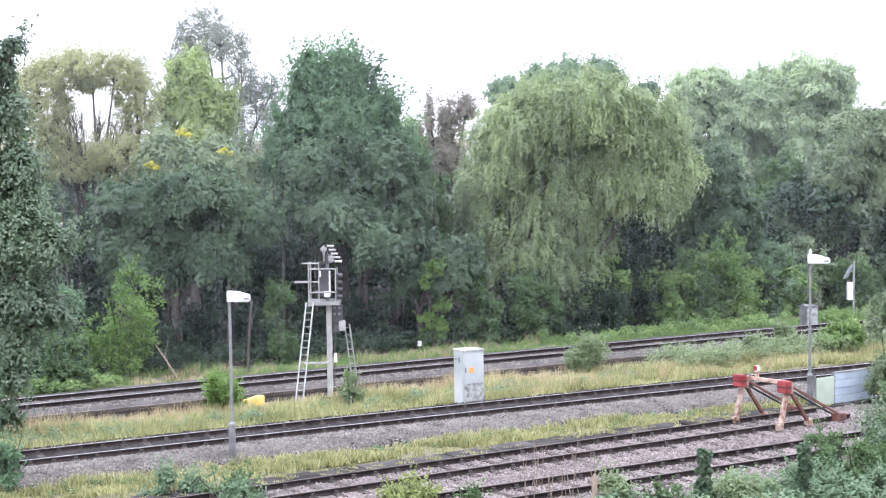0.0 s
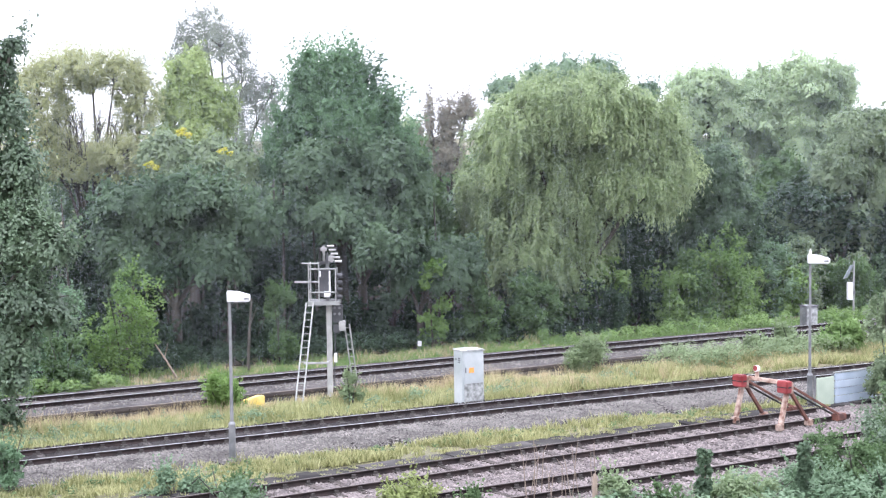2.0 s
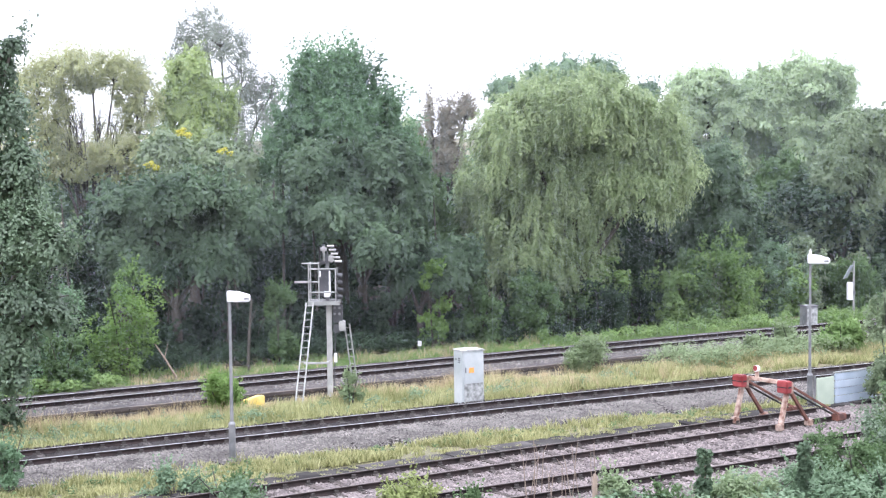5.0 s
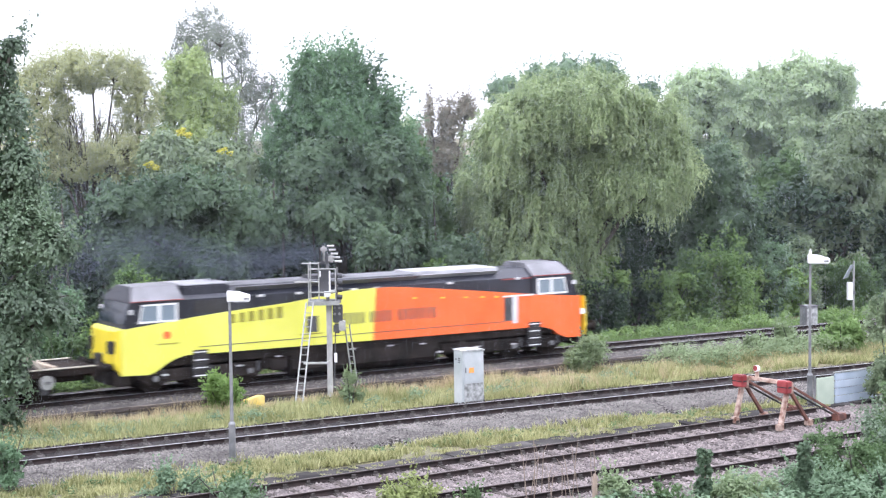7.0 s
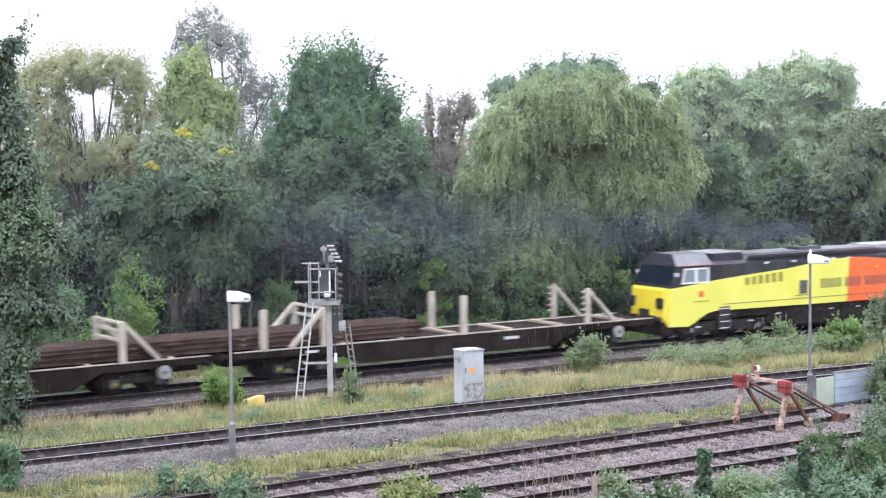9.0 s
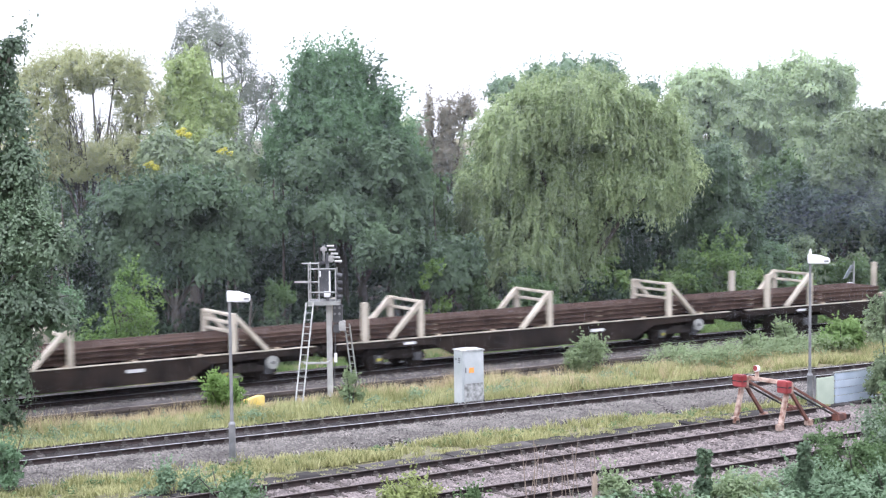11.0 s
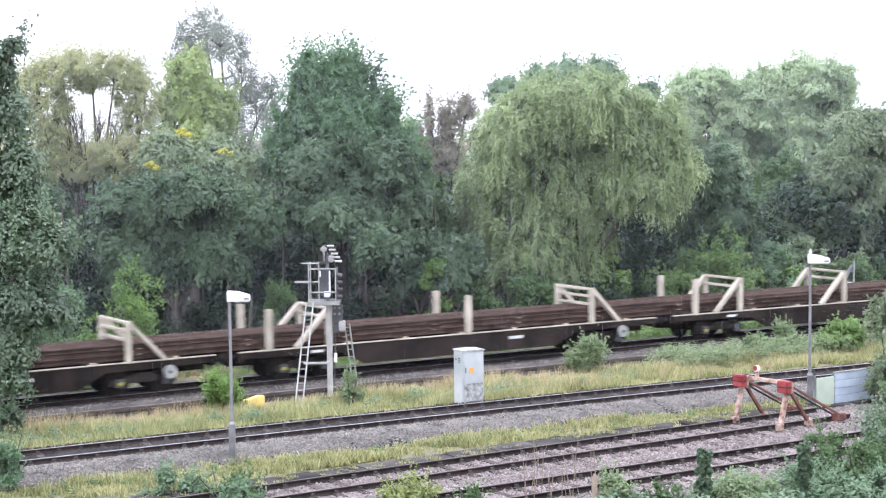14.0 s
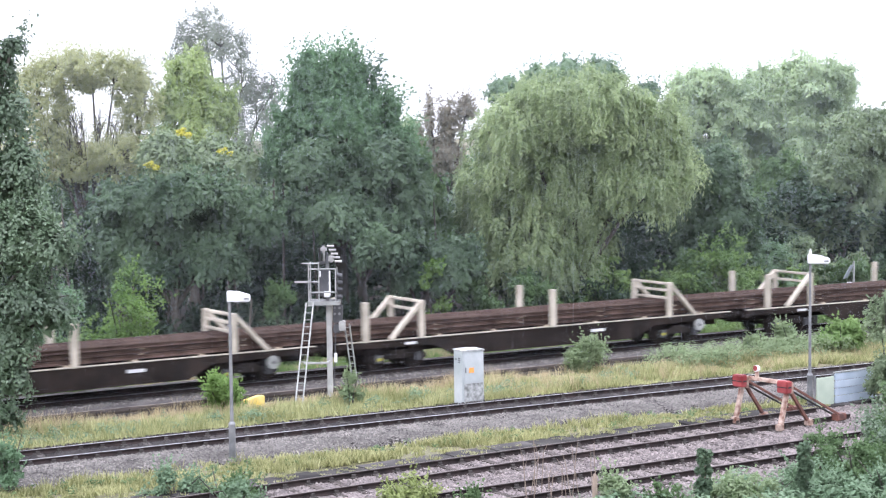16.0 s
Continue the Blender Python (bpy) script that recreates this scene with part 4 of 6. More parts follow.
bush('bramble', 0.6, 43, 0.44, 0.31, 'mid')
bush('bramble', 4.54, 42.5, 0.85, 0.55, 'weed')
bush('bramble', 12.4, 46.3, 1.5, 2.1, 'grey2')
bush('bramble', 11, 45.2, 1.1, 1.2, 'mid')
bush('bramble', 12.9, 47.6, 1.3, 2.3, 'mid')
bush('bramble', 9.6, 43.6, 1.1, 0.75, 'sage')
bush('bramble', 6.9, 43, 0.9, 0.45, 'weed')
bush('bramble', 11.5, 43.8, 1.3, 0.95, 'sage')
bush('bramble', 5.6, 42.4, 0.8, 0.4, 'mid')
bush('bramble', 13.6, 50.2, 1.1, 1.9, 'brown2')
bush('bramble', 8, 42.5, 1.36, 0.75, 'weed')
bush('bramble', 10.6, 47, 0.87, 0.75, 'mid')
bush('bramble', 14.04, 52, 0.87, 1.8, 'brown2')
# added to hide pale ground between trunks, in leaves darkened as shade
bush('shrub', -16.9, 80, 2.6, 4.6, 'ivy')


rnd_row = random.Random(21)
for i in range(44):
    s_row = -27 + i * 1.75
    # the shaded stretch gets mostly near-black leaves, which paint the shade in
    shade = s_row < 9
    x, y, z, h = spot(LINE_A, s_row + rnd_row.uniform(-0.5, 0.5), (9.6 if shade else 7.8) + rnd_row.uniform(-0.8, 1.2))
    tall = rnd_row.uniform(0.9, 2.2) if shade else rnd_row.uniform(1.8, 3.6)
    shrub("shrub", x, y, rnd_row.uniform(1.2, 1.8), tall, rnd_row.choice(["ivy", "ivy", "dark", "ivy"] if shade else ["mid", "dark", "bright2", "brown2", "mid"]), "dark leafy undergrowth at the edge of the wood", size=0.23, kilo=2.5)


def ivy_post(x, y, rad, top):
    t = thing("ivy_post", pose(x, y, -0.42), "fence post wrapped in dark green ivy", "fence post", "ivy posts")
    part("post", tube(bmesh.new(), (0, 0, -0.1), (0, 0, top + 0.40), 0.06, 0.05), WOOD_POST, t)
    h = top + 0.42
    m = 44
    c = np.stack([rng.uniform(-1, 1, m) * rad * 0.6, rng.uniform(-1, 1, m) * rad * 0.6, rng.uniform(0.05, h + 0.02, m)], -1)
    p, nn = clump_leaves(c, rng.uniform(0.07, 0.13, m), 3000, 1.3)
    o = new("ivy", leaf_mesh("ivy", p, nn, 0.10, 0.08, LEAF["dark"]))
    o.parent = t


ivy_post(6.47, 42, 0.26, 1.28)
ivy_post(9.11, 42.5, 0.2, 1.38)

# the ash close by, at the edge of the view, and the dense wood far behind
crowned('near_ash', -15.7, 54, 'near', 'grey2', [(1.7, 11.5, 0.6, 0.8), (2.1, 12.2, 0.4, 0.3), (1.7, 9.9, 0.8, 1.1), (2.1, 8.0, 0.9, 1.2), (3.0, 6.0, 0.9, 0.9), (2.1, 6.0, 1.2, 1.3), (2.2, 4.1, 1.0, 1.1), (3.1, 3.7, 0.8, 1.0), (2.0, 2.8, 0.8, 0.8), (1.7, 1.7, 0.7, 0.8), (1.4, 0.4, 0.6, 0.7)])


def far_wood():
    """Many trunks and leafy masses deep in the wood."""
    # the nearest layer's near-black leaves stand for the dark under the trees
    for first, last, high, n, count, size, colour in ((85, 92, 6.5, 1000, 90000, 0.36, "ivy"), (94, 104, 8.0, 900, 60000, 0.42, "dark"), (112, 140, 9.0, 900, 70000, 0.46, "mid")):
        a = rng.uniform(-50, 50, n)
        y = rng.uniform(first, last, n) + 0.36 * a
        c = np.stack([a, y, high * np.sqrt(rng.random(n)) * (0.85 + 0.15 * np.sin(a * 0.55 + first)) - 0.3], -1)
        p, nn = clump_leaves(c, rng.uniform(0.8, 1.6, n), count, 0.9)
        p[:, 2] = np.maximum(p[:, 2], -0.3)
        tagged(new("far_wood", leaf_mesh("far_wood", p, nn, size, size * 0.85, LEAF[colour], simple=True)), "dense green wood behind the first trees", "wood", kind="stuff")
    rows = []
    for i in range(46):
        x = -32 + i * 0.8 + rng.uniform(-0.4, 0.4)
        yy = 78 + 0.55 * x + rng.uniform(2, 14)
        rows.append(((x, yy, -0.6), (x + rng.uniform(-0.6, 0.6), yy, rng.uniform(4, 8)), rng.uniform(0.04, 0.10), 0.03))
    tagged(new("wood_trunks", limb_mesh("wood_trunks", rows, BARK)), "bare dark trunks standing inside the wood", "tree trunks", kind="stuff")


far_wood()


def rain():
    """Fine drizzle as long pale slivers, added to veil the wood like haze."""
    n = 150000
    across = rng.uniform(-30, 36, n)
    p = np.stack([across, 63 + 0.6 * across + rng.uniform(0, 32, n), rng.uniform(-8.0, 26, n)], -1)
    a = rng.uniform(0, 3.1416, n)
    side = np.stack([np.cos(a), np.sin(a), 0 * a], -1) * 0.00022
    tip = np.stack([rng.normal(size=n) * 0.03 + 0.02, rng.normal(size=n) * 0.03, rng.uniform(6.0, 9.0, n)], -1)
    v = np.stack([p - side, p + side, p + tip], 1).reshape(-1, 3)
    ob = new("drizzle", from_arrays("drizzle", v, np.arange(3 * n).reshape(-1, 3), RAIN))
    return tagged(ob, "thin grey drizzle slivers standing for the haze over the wood", "rain", kind="stuff")


# pale opaque blue-grey, so the slivers lift the dark wood as haze does
RAIN = surf("haze_rain", (0.40, 0.45, 0.53), (0.46, 0.51, 0.59), 0.7, 1, 10, 0.0, vary=0.02)
DRIZZLE = rain()


# ---- lamp posts ----
SIGNAL_GREY = surf("weathered_signal_grey", (0.30, 0.30, 0.29), (0.46, 0.46, 0.44), 0.6, 3, 30, 0.1, vary=0.2)

def lamp_post(x, y, height, head, label, turn=0.0, cap=False):
    t = thing("lamp_post", pose(x, y, -0.42, 0, 0, turn), label, "lamp post", "platform lamps")
    h = height + 0.42
    part("base_section", tube(bmesh.new(), (0, 0, -0.15), (0, 0, 1.15), 0.105, 0.10, 16), GALV_DULL, t, "thick galvanised base section with a door")
    part("collar", tube(bmesh.new(), (0, 0, 1.14), (0, 0, 1.22), 0.115, 0.07, 16), GALV_DULL, t)
    part("column", tube(bmesh.new(), (0, 0, 1.2), (0, 0, h), 0.055, 0.042, 14), GALV_DULL, t, "slim galvanised column")
    bm = bmesh.new()
    # a wedge-shaped lantern, deep at the column and shallow at its nose
    prism(bm, [(-0.08, h - 0.04), (head, h - 0.02), (head, h + 0.14), (0.26, h + 0.25), (-0.08, h + 0.27)], -0.15, 0.15)
    bmesh.ops.bevel(bm, geom=bm.edges[:], offset=0.02, segments=2, affect="EDGES")
    lan = part("lantern", bm, WHITE, t, "white wedge-shaped lantern housing")
    part("diffuser", box(bmesh.new(), 0.1, head - 0.04, -0.12, 0.12, h - 0.055, h - 0.025, 0.01), OFFWHITE, lan)
    bm = bmesh.new()
    for i in range(4):
        box(bm, head - 0.20 + i * 0.04, head - 0.17 + i * 0.04, -0.158, -0.151, h + 0.02, h + 0.07)
    part("marking", bm, DARK, lan)
    if cap:
        bm = tube(bmesh.new(), (0.0, 0, h + 0.26), (0.0, 0, h + 0.36), 0.06, 0.055, 12)
        tube(bm, (0.0, 0, h + 0.36), (0.0, 0, h + 0.47), 0.055, 0.015, 12)
        part("photocell", bm, OFFWHITE, t)
    return t


lamp_post(-6.38, 50.3, 4.45, 0.62, "grey galvanised lamp post with a white wedge lantern", 6)
lamp_post(12.84, 59.1, 4.70, 0.66, "slim grey lamp post with white lantern and sensor cap", -4, True)


# ---- signal ----
def ladder(name, t, a, b, width, across, rungs, label=""):
    """A ladder of two stiles and round rungs from a to b, its width along across."""
    lad = part(name, beam(bmesh.new(), Vector(a) - Vector(across) * width / 2, Vector(b) - Vector(across) * width / 2, 0.05, 0.03), GALV, t, label)
    part("stile", beam(bmesh.new(), Vector(a) + Vector(across) * width / 2, Vector(b) + Vector(across) * width / 2, 0.05, 0.03), GALV, lad)
    for i in range(rungs):
        p = Vector(a).lerp(Vector(b), (i + 0.5) / rungs)
        part("rung", tube(bmesh.new(), p - Vector(across) * width / 2, p + Vector(across) * width / 2, 0.014, None, 6), GALV, lad)
    return lad


def signal():
    t = thing("railway_signal", pose(-4.21, 62.0, -0.42), "grey steel colour-light signal with platform and ladder", "signal")
    z = 0.42
    part("foundation", box(bmesh.new(), -0.35, 0.35, -0.35, 0.35, -0.3, 0.12, 0.03), CONCRETE, t)
    bm = box(bmesh.new(), -0.10, 0.10, -0.10, 0.10, 0.1, 3.18 + z, 0.015)
    part("post", bm, SIGNAL_GREY, t, "pale grey square post")
    part("platform", box(bmesh.new(), -0.72, 0.38, -0.45, 0.45, 3.16 + z, 3.24 + z, 0.01), GALV_DULL, t)
    part("platform_beam", box(bmesh.new(), -0.75, 0.42, -0.50, -0.44, 3.12 + z, 3.27 + z, 0.008), GALV, t)
    part("platform_beam", box(bmesh.new(), -0.75, 0.42, 0.44, 0.50, 3.12 + z, 3.27 + z, 0.008), GALV, t)
    for px, py, top in ((-0.70, -0.45, 4.66), (-0.70, 0.45, 4.66), (-0.33, -0.45, 4.62), (0.28, -0.45, 4.45), (0.28, 0.45, 4.45)):
        part("rail_post", tube(bmesh.new(), (px, py, 3.2 + z), (px, py, top + z), 0.025, None, 8), GALV, t)
    for z0, x0, x1 in ((4.66, -0.95, -0.30), (4.45, -0.70, 0.30), (3.98, -1.20, -0.30), (3.60, -0.70, 0.28)):
        part("guard_rail", tube(bmesh.new(), (x0, -0.45, z0 + z), (x1, -0.45, z0 + z), 0.026, None, 8), GALV, t)
    for z0 in (4.60, 3.98, 3.60):
        part("guard_rail", tube(bmesh.new(), (-0.70, -0.45, z0 + z), (-0.70, 0.45, z0 + z), 0.022, None, 8), GALV, t)
    part("gate_bar", box(bmesh.new(), -1.22, -0.62, -0.49, -0.41, 3.95 + z, 4.02 + z, 0.01), SIGNAL_GREY, t)
    # upper mast with the main head, seen from its side
    part("mast", box(bmesh.new(), -0.10, 0.02, -0.06, 0.06, 3.2 + z, 4.75 + z, 0.01), GALV_DULL, t)
    head = part("signal_head", box(bmesh.new(), -0.34, 0.06, -0.20, 0.20, 3.42 + z, 4.42 + z, 0.03), DARK, t, "dark signal head housing")
    part("hinge_strip", box(bmesh.new(), 0.02, 0.08, -0.215, -0.19, 3.45 + z, 4.36 + z, 0.005), WHITE, head)
    part("hinge_strip", box(bmesh.new(), -0.33, -0.27, -0.215, -0.19, 4.15 + z, 4.36 + z, 0.005), WHITE, head)
    part("junction_box", box(bmesh.new(), -0.16, 0.06, -0.28, -0.20, 3.40 + z, 3.62 + z, 0.015), WHITE, head)
    part("back_board", box(bmesh.new(), 0.26, 0.30, -0.28, 0.28, 3.22 + z, 4.40 + z, 0.02), BLACK, t)
    for i in range(4):
        hood = tube(bmesh.new(), (0.30, -0.05, 3.40 + i * 0.26 + z), (0.50, -0.05, 3.38 + i * 0.26 + z), 0.085, 0.085, 14)
        part("lamp_hood", hood, DARK, t)
    # route indicator above
    part("indicator_arm", tube(bmesh.new(), (-0.16, 0, 4.6 + z), (-0.16, 0, 5.05 + z), 0.05, None, 8), GALV, t)
    part("indicator_box", box(bmesh.new(), 0.0, 0.20, -0.16, 0.16, 4.66 + z, 4.93 + z, 0.05), SIGNAL_GREY, t, "pale round-edged indicator case")
    part("indicator_box", box(bmesh.new(), -0.28, -0.06, -0.14, 0.14, 5.02 + z, 5.26 + z, 0.06), SIGNAL_GREY, t)
    part("indicator_back", box(bmesh.new(), -0.34, -0.28, -0.20, 0.20, 4.72 + z, 5.20 + z, 0.02), BLACK, t, "black indicator backplate")
    part("indicator_back", box(bmesh.new(), -0.08, 0.0, -0.18, 0.18, 4.60 + z, 5.0 + z, 0.02), DARK, t)
    part("bracket", box(bmesh.new(), -0.40, -0.12, -0.10, 0.10, 4.58 + z, 4.72 + z, 0.03), DARK, t)
    for i in range(5):
        zz = 4.70 + i * 0.14 + z
        x = 0.50 - i * 0.07
        part("lamp_hood", tube(bmesh.new(), (x - 0.26, -0.08, zz), (x, -0.08, zz), 0.042, 0.042, 12), SIGNAL_GREY, t)
    # small position light and boxes on the post
    part("equipment_case", box(bmesh.new(), 0.14, 0.50, -0.22, 0.10, 2.45 + z, 3.10 + z, 0.03), DARK, t)
    for i in range(2):
        for j in range(2):
            part("case_lens", tube(bmesh.new(), (0.22 + i * 0.17, -0.22, 2.78 + j * 0.22 + z), (0.22 + i * 0.17, -0.26, 2.78 + j * 0.22 + z), 0.05, None, 12), GALV_DULL, t)
    part("telephone_box", box(bmesh.new(), 0.36, 0.60, -0.26, 0.02, 2.15 + z, 2.52 + z, 0.03), SIGNAL_GREY, t)
    part("lower_case", box(bmesh.new(), 0.15, 0.42, -0.16, 0.1, 2.05 + z, 2.4 + z, 0.05), DARK, t)
    part("cable", tube(bmesh.new(), (0.16, -0.05, 0.3), (0.22, -0.05, 2.1 + z), 0.02, None, 6), DARK, t)
    part("plate", box(bmesh.new(), 0.17, 0.28, -0.14, -0.11, 0.98 + z, 1.33 + z, 0.004), WHITE, t, "white number plate with blank face")
    ladder("ladder", t, (-1.02, -1.9, 0.0), (-0.66, -0.55, 3.24 + z), 0.26, (1, 0, 0), 15, "galvanised access ladder")
    part("brace", box(bmesh.new(), -0.92, -0.08, -0.62, -0.55, 0.98 + z, 1.06 + z, 0.008), SIGNAL_GREY, t)
    part("brace", beam(bmesh.new(), (-0.06, -0.6, 1.02 + z), (0.0, 0.0, 1.02 + z), 0.06, 0.06), SIGNAL_GREY, t)
    ladder("short_ladder", t, (0.92, 0.9, 0.0), (0.62, 0.5, 2.32 + z), 0.18, (1, 0, 0), 10, "short leaning galvanised ladder")


signal()


# ---- relay cabinet, grit box, buffer stop, boarding ----
def relay_cabinet():
    t = thing("relay_cabinet", pose(0.87, 59.85, -0.42, 0, 0, 29), "pale grey enamel relay cabinet with stained lower door", "cabinet")
    h = 2.06
    part("plinth", box(bmesh.new(), -0.44, 0.44, -0.36, 0.36, -0.2, 0.14, 0.02), CONCRETE, t)
    part("body", box(bmesh.new(), -0.42, 0.42, -0.34, 0.34, 0.1, h, 0.015), CABINET, t)
    lid = prism(bmesh.new(), [(-0.45, h), (0.45, h), (0.45, h + 0.04), (0.0, h + 0.06), (-0.45, h + 0.04)], -0.37, 0.37)
    part("roof", lid, MOSS, t, "slightly pitched overhanging roof")
    door = part("door", box(bmesh.new(), -0.39, 0.39, -0.362, -0.338, 0.95, h - 0.06, 0.008), CABINET, t)
    part("handle", box(bmesh.new(), -0.36, -0.32, -0.40, -0.36, 1.3, 1.5, 0.008), GALV_DULL, door)
    part("label", box(bmesh.new(), -0.20, 0.0, -0.368, -0.361, 1.30, 1.48), LABEL_ORANGE, door, "small orange warning label")
    low = part("lower_door", box(bmesh.new(), -0.39, 0.39, -0.362, -0.338, 0.15, 0.92, 0.008), MOSS, t, "lichen-stained lower door")
    part("hinge", tube(bmesh.new(), (0.40, -0.36, 0.3), (0.40, -0.36, 0.45), 0.015, None, 8), GALV_DULL, low)
    side = part("side_panel", box(bmesh.new(), -0.442, -0.418, -0.28, 0.28, 0.2, h - 0.1, 0.006), CABINET, t)
    for i in range(3):
        part("vent", box(bmesh.new(), -0.452, -0.44, -0.16, -0.02, h - 0.42 + i * 0.07, h - 0.38 + i * 0.07, 0.003), DARK, side)
    part("lock", tube(bmesh.new(), (-0.44, 0.12, h - 0.3), (-0.46, 0.12, h - 0.3), 0.03, None, 10), DARK, side)


relay_cabinet()


def yellow_box():
    t = thing("cable_cover", pose(-6.88, 60.6, -0.42, 0, 0, 28), "yellow plastic cable cover lying in the grass", "cover")
    bm = prism(bmesh.new(), [(-0.36, 0.0), (0.36, 0.0), (0.30, 0.36), (0.22, 0.40), (-0.36, 0.26)], -0.14, 0.14)
    bmesh.ops.bevel(bm, geom=bm.edges[:], offset=0.015, segments=2, affect="EDGES")
    part("shell", bm, BIN_YELLOW, t)
    part("flange", box(bmesh.new(), -0.42, 0.42, -0.2, 0.2, 0.0, 0.05, 0.01), BIN_YELLOW, t)
    part("flap", box(bmesh.new(), 0.29, 0.37, -0.13, 0.13, 0.06, 0.38, 0.01), BIN_YELLOW, t)


yellow_box()


def buffer_stop():
    t = thing("buffer_stop", pose(10.33, 54.02, 0, 0, 0, 38.5), "rusty buffer stop with red blocks and braced rail frame", "buffer stop")
    for side in (1, -1):
        n = side * 0.93
        blk = part("buffer_block", box(bmesh.new(), -0.34, -0.08, n - 0.21, n + 0.21, 1.03, 1.42, 0.03), RED, t, "faded red timber buffer block")
        part("groove", box(bmesh.new(), -0.346, -0.335, n - 0.20, n + 0.20, 1.205, 1.235), BLACK, blk)
        part("block_plate", box(bmesh.new(), -0.28, -0.12, n - 0.22, n + 0.22, 1.195, 1.245), BLACK, blk)
        part("mounting_plate", box(bmesh.new(), -0.10, 0.06, n - 0.16, n + 0.16, 0.98, 1.36, 0.015), RUST_PINK, t)
        part("front_leg", beam(bmesh.new(), (-0.42, n, -0.12), (-0.02, n, 1.30), 0.15, 0.13, bevel=0.012), RUST_PINK, t)
        part("foot", box(bmesh.new(), -0.55, -0.30, n - 0.10, n + 0.10, -0.16, 0.06, 0.03), RUST_PINK, t)
        part("middle_brace", beam(bmesh.new(), (0.02, n, 1.12), (0.98, n, -0.05), 0.10, 0.11, bevel=0.012), RUST, t)
        part("brace_shoe", box(bmesh.new(), 0.85, 1.12, n - 0.10, n + 0.10, -0.15, 0.06, 0.03), RUST_PINK, t)
        part("rear_strut", beam(bmesh.new(), (0.05, n - 0.06, 1.22), (2.5, n - 0.06, 0.02), 0.05, 0.08, bevel=0.01), RUST, t)
        part("rear_strut", beam(bmesh.new(), (0.05, n + 0.08, 1.12), (2.4, n + 0.08, 0.0), 0.04, 0.06, bevel=0.01), BLACK, t)
        part("rear_shoe", box(bmesh.new(), 2.25, 2.75, n - 0.14, n + 0.14, -0.15, 0.08, 0.03), RUST, t)
    part("cross_beam", box(bmesh.new(), -0.02, 0.10, -1.0, 1.0, 1.24, 1.37, 0.02), RUST_PINK, t, "rust-streaked cross beam")
    part("lamp_bracket", box(bmesh.new(), 0.0, 0.09, 0.36, 0.48, 1.38, 1.60, 0.01), RUST_PINK, t)
    disc = part("target", tube(bmesh.new(), (-0.02, 0.42, 1.66), (0.08, 0.42, 1.64), 0.105, None, 24), WHITE, t, "round white target with red centre")
    part("target_spot", tube(bmesh.new(), (-0.04, 0.43, 1.66), (-0.02, 0.43, 1.66), 0.085, None, 20), RED, disc)


buffer_stop()


def boarding():
    a, b = Vector((12.75, 57.45, 0)), Vector((16.0, 59.75, 0))
    d = (b - a).normalized()
    ang = math.degrees(math.atan2(d.y, d.x))
    t = thing("boarding", pose(a.x, a.y, -0.42, 0, 0, ang), "low boarding of pale green board and blue-grey ribbed sheets", "barrier")
    part("green_board", box(bmesh.new(), -0.05, 0.80, -0.03, 0.03, 0.0, 1.27, 0.01), PANEL_GREEN, t, "plain pale green board")
    for i in range(5):
        part("ribbed_sheet", box(bmesh.new(), 0.84, 2.95, -0.05 - 0.012 * (i % 2), 0.03, 0.06 + i * 0.262, 0.06 + i * 0.262 + 0.245, 0.02), PANEL_BLUE, t, "blue-grey sheet")
    part("top_rail", box(bmesh.new(), 0.82, 2.97, -0.06, 0.04, 1.37, 1.41, 0.01), GALV, t)
    for x in (-0.08, 0.82, 2.98):
        part("post", box(bmesh.new(), x - 0.03, x + 0.03, 0.03, 0.10, -0.1, 1.36, 0.008), GALV_DULL, t)


boarding()


def solar_post():
    t = thing("solar_post", pose(20.9, 86.0, -0.42), "grey pole with tilted solar panel and white box", "equipment post")
    part("pole", tube(bmesh.new(), (0, 0, -0.1), (0, 0, 3.02), 0.05, None, 10), GALV, t)
    part("solar_panel", box(bmesh.new(), -0.36, 0.36, -0.02, 0.02, -0.4, 0.4, 0.008, pose(-0.28, -0.1, 2.5, 28, 0, 62)), SOLAR, t, "tilted solar panel")
    part("panel_arm", beam(bmesh.new(), (0, 0, 2.5), (-0.28, -0.08, 2.5), 0.04, 0.04), GALV, t)
    part("white_box", box(bmesh.new(), -0.34, -0.08, -0.2, 0.1, 1.05, 1.95, 0.02), WHITE, t, "white equipment box")
    part("clamp", box(bmesh.new(), -0.08, 0.08, -0.08, 0.08, 1.35, 1.5, 0.01), GALV_DULL, t)


solar_post()


def grey_locker():
    t = thing("grey_locker", pose(17.7, 81.8, -0.42, 0, 0, 25), "plain grey lineside equipment locker", "cabinet")
    part("body", box(bmesh.new(), -0.33, 0.33, -0.28, 0.28, 0.0, 1.18, 0.02), GALV_DULL, t)
    part("lid", box(bmesh.new(), -0.36, 0.36, -0.32, 0.32, 1.18, 1.24, 0.015), GALV_DULL, t)
    part("door", box(bmesh.new(), -0.31, 0.31, -0.30, -0.275, 0.1, 1.1, 0.008), MOSS, t)


grey_locker()


def marker_post():
    t = thing("marker_post", pose(-1.09, 75.5, -0.42), "small white marker board on a short post", "marker")
    part("post", box(bmesh.new(), -0.03, 0.03, -0.03, 0.03, -0.1, 0.42, 0.005), GALV_DULL, t)
    part("board", box(bmesh.new(), -0.09, 0.09, -0.055, -0.03, 0.25, 0.48, 0.008), OFFWHITE, t)


marker_post()


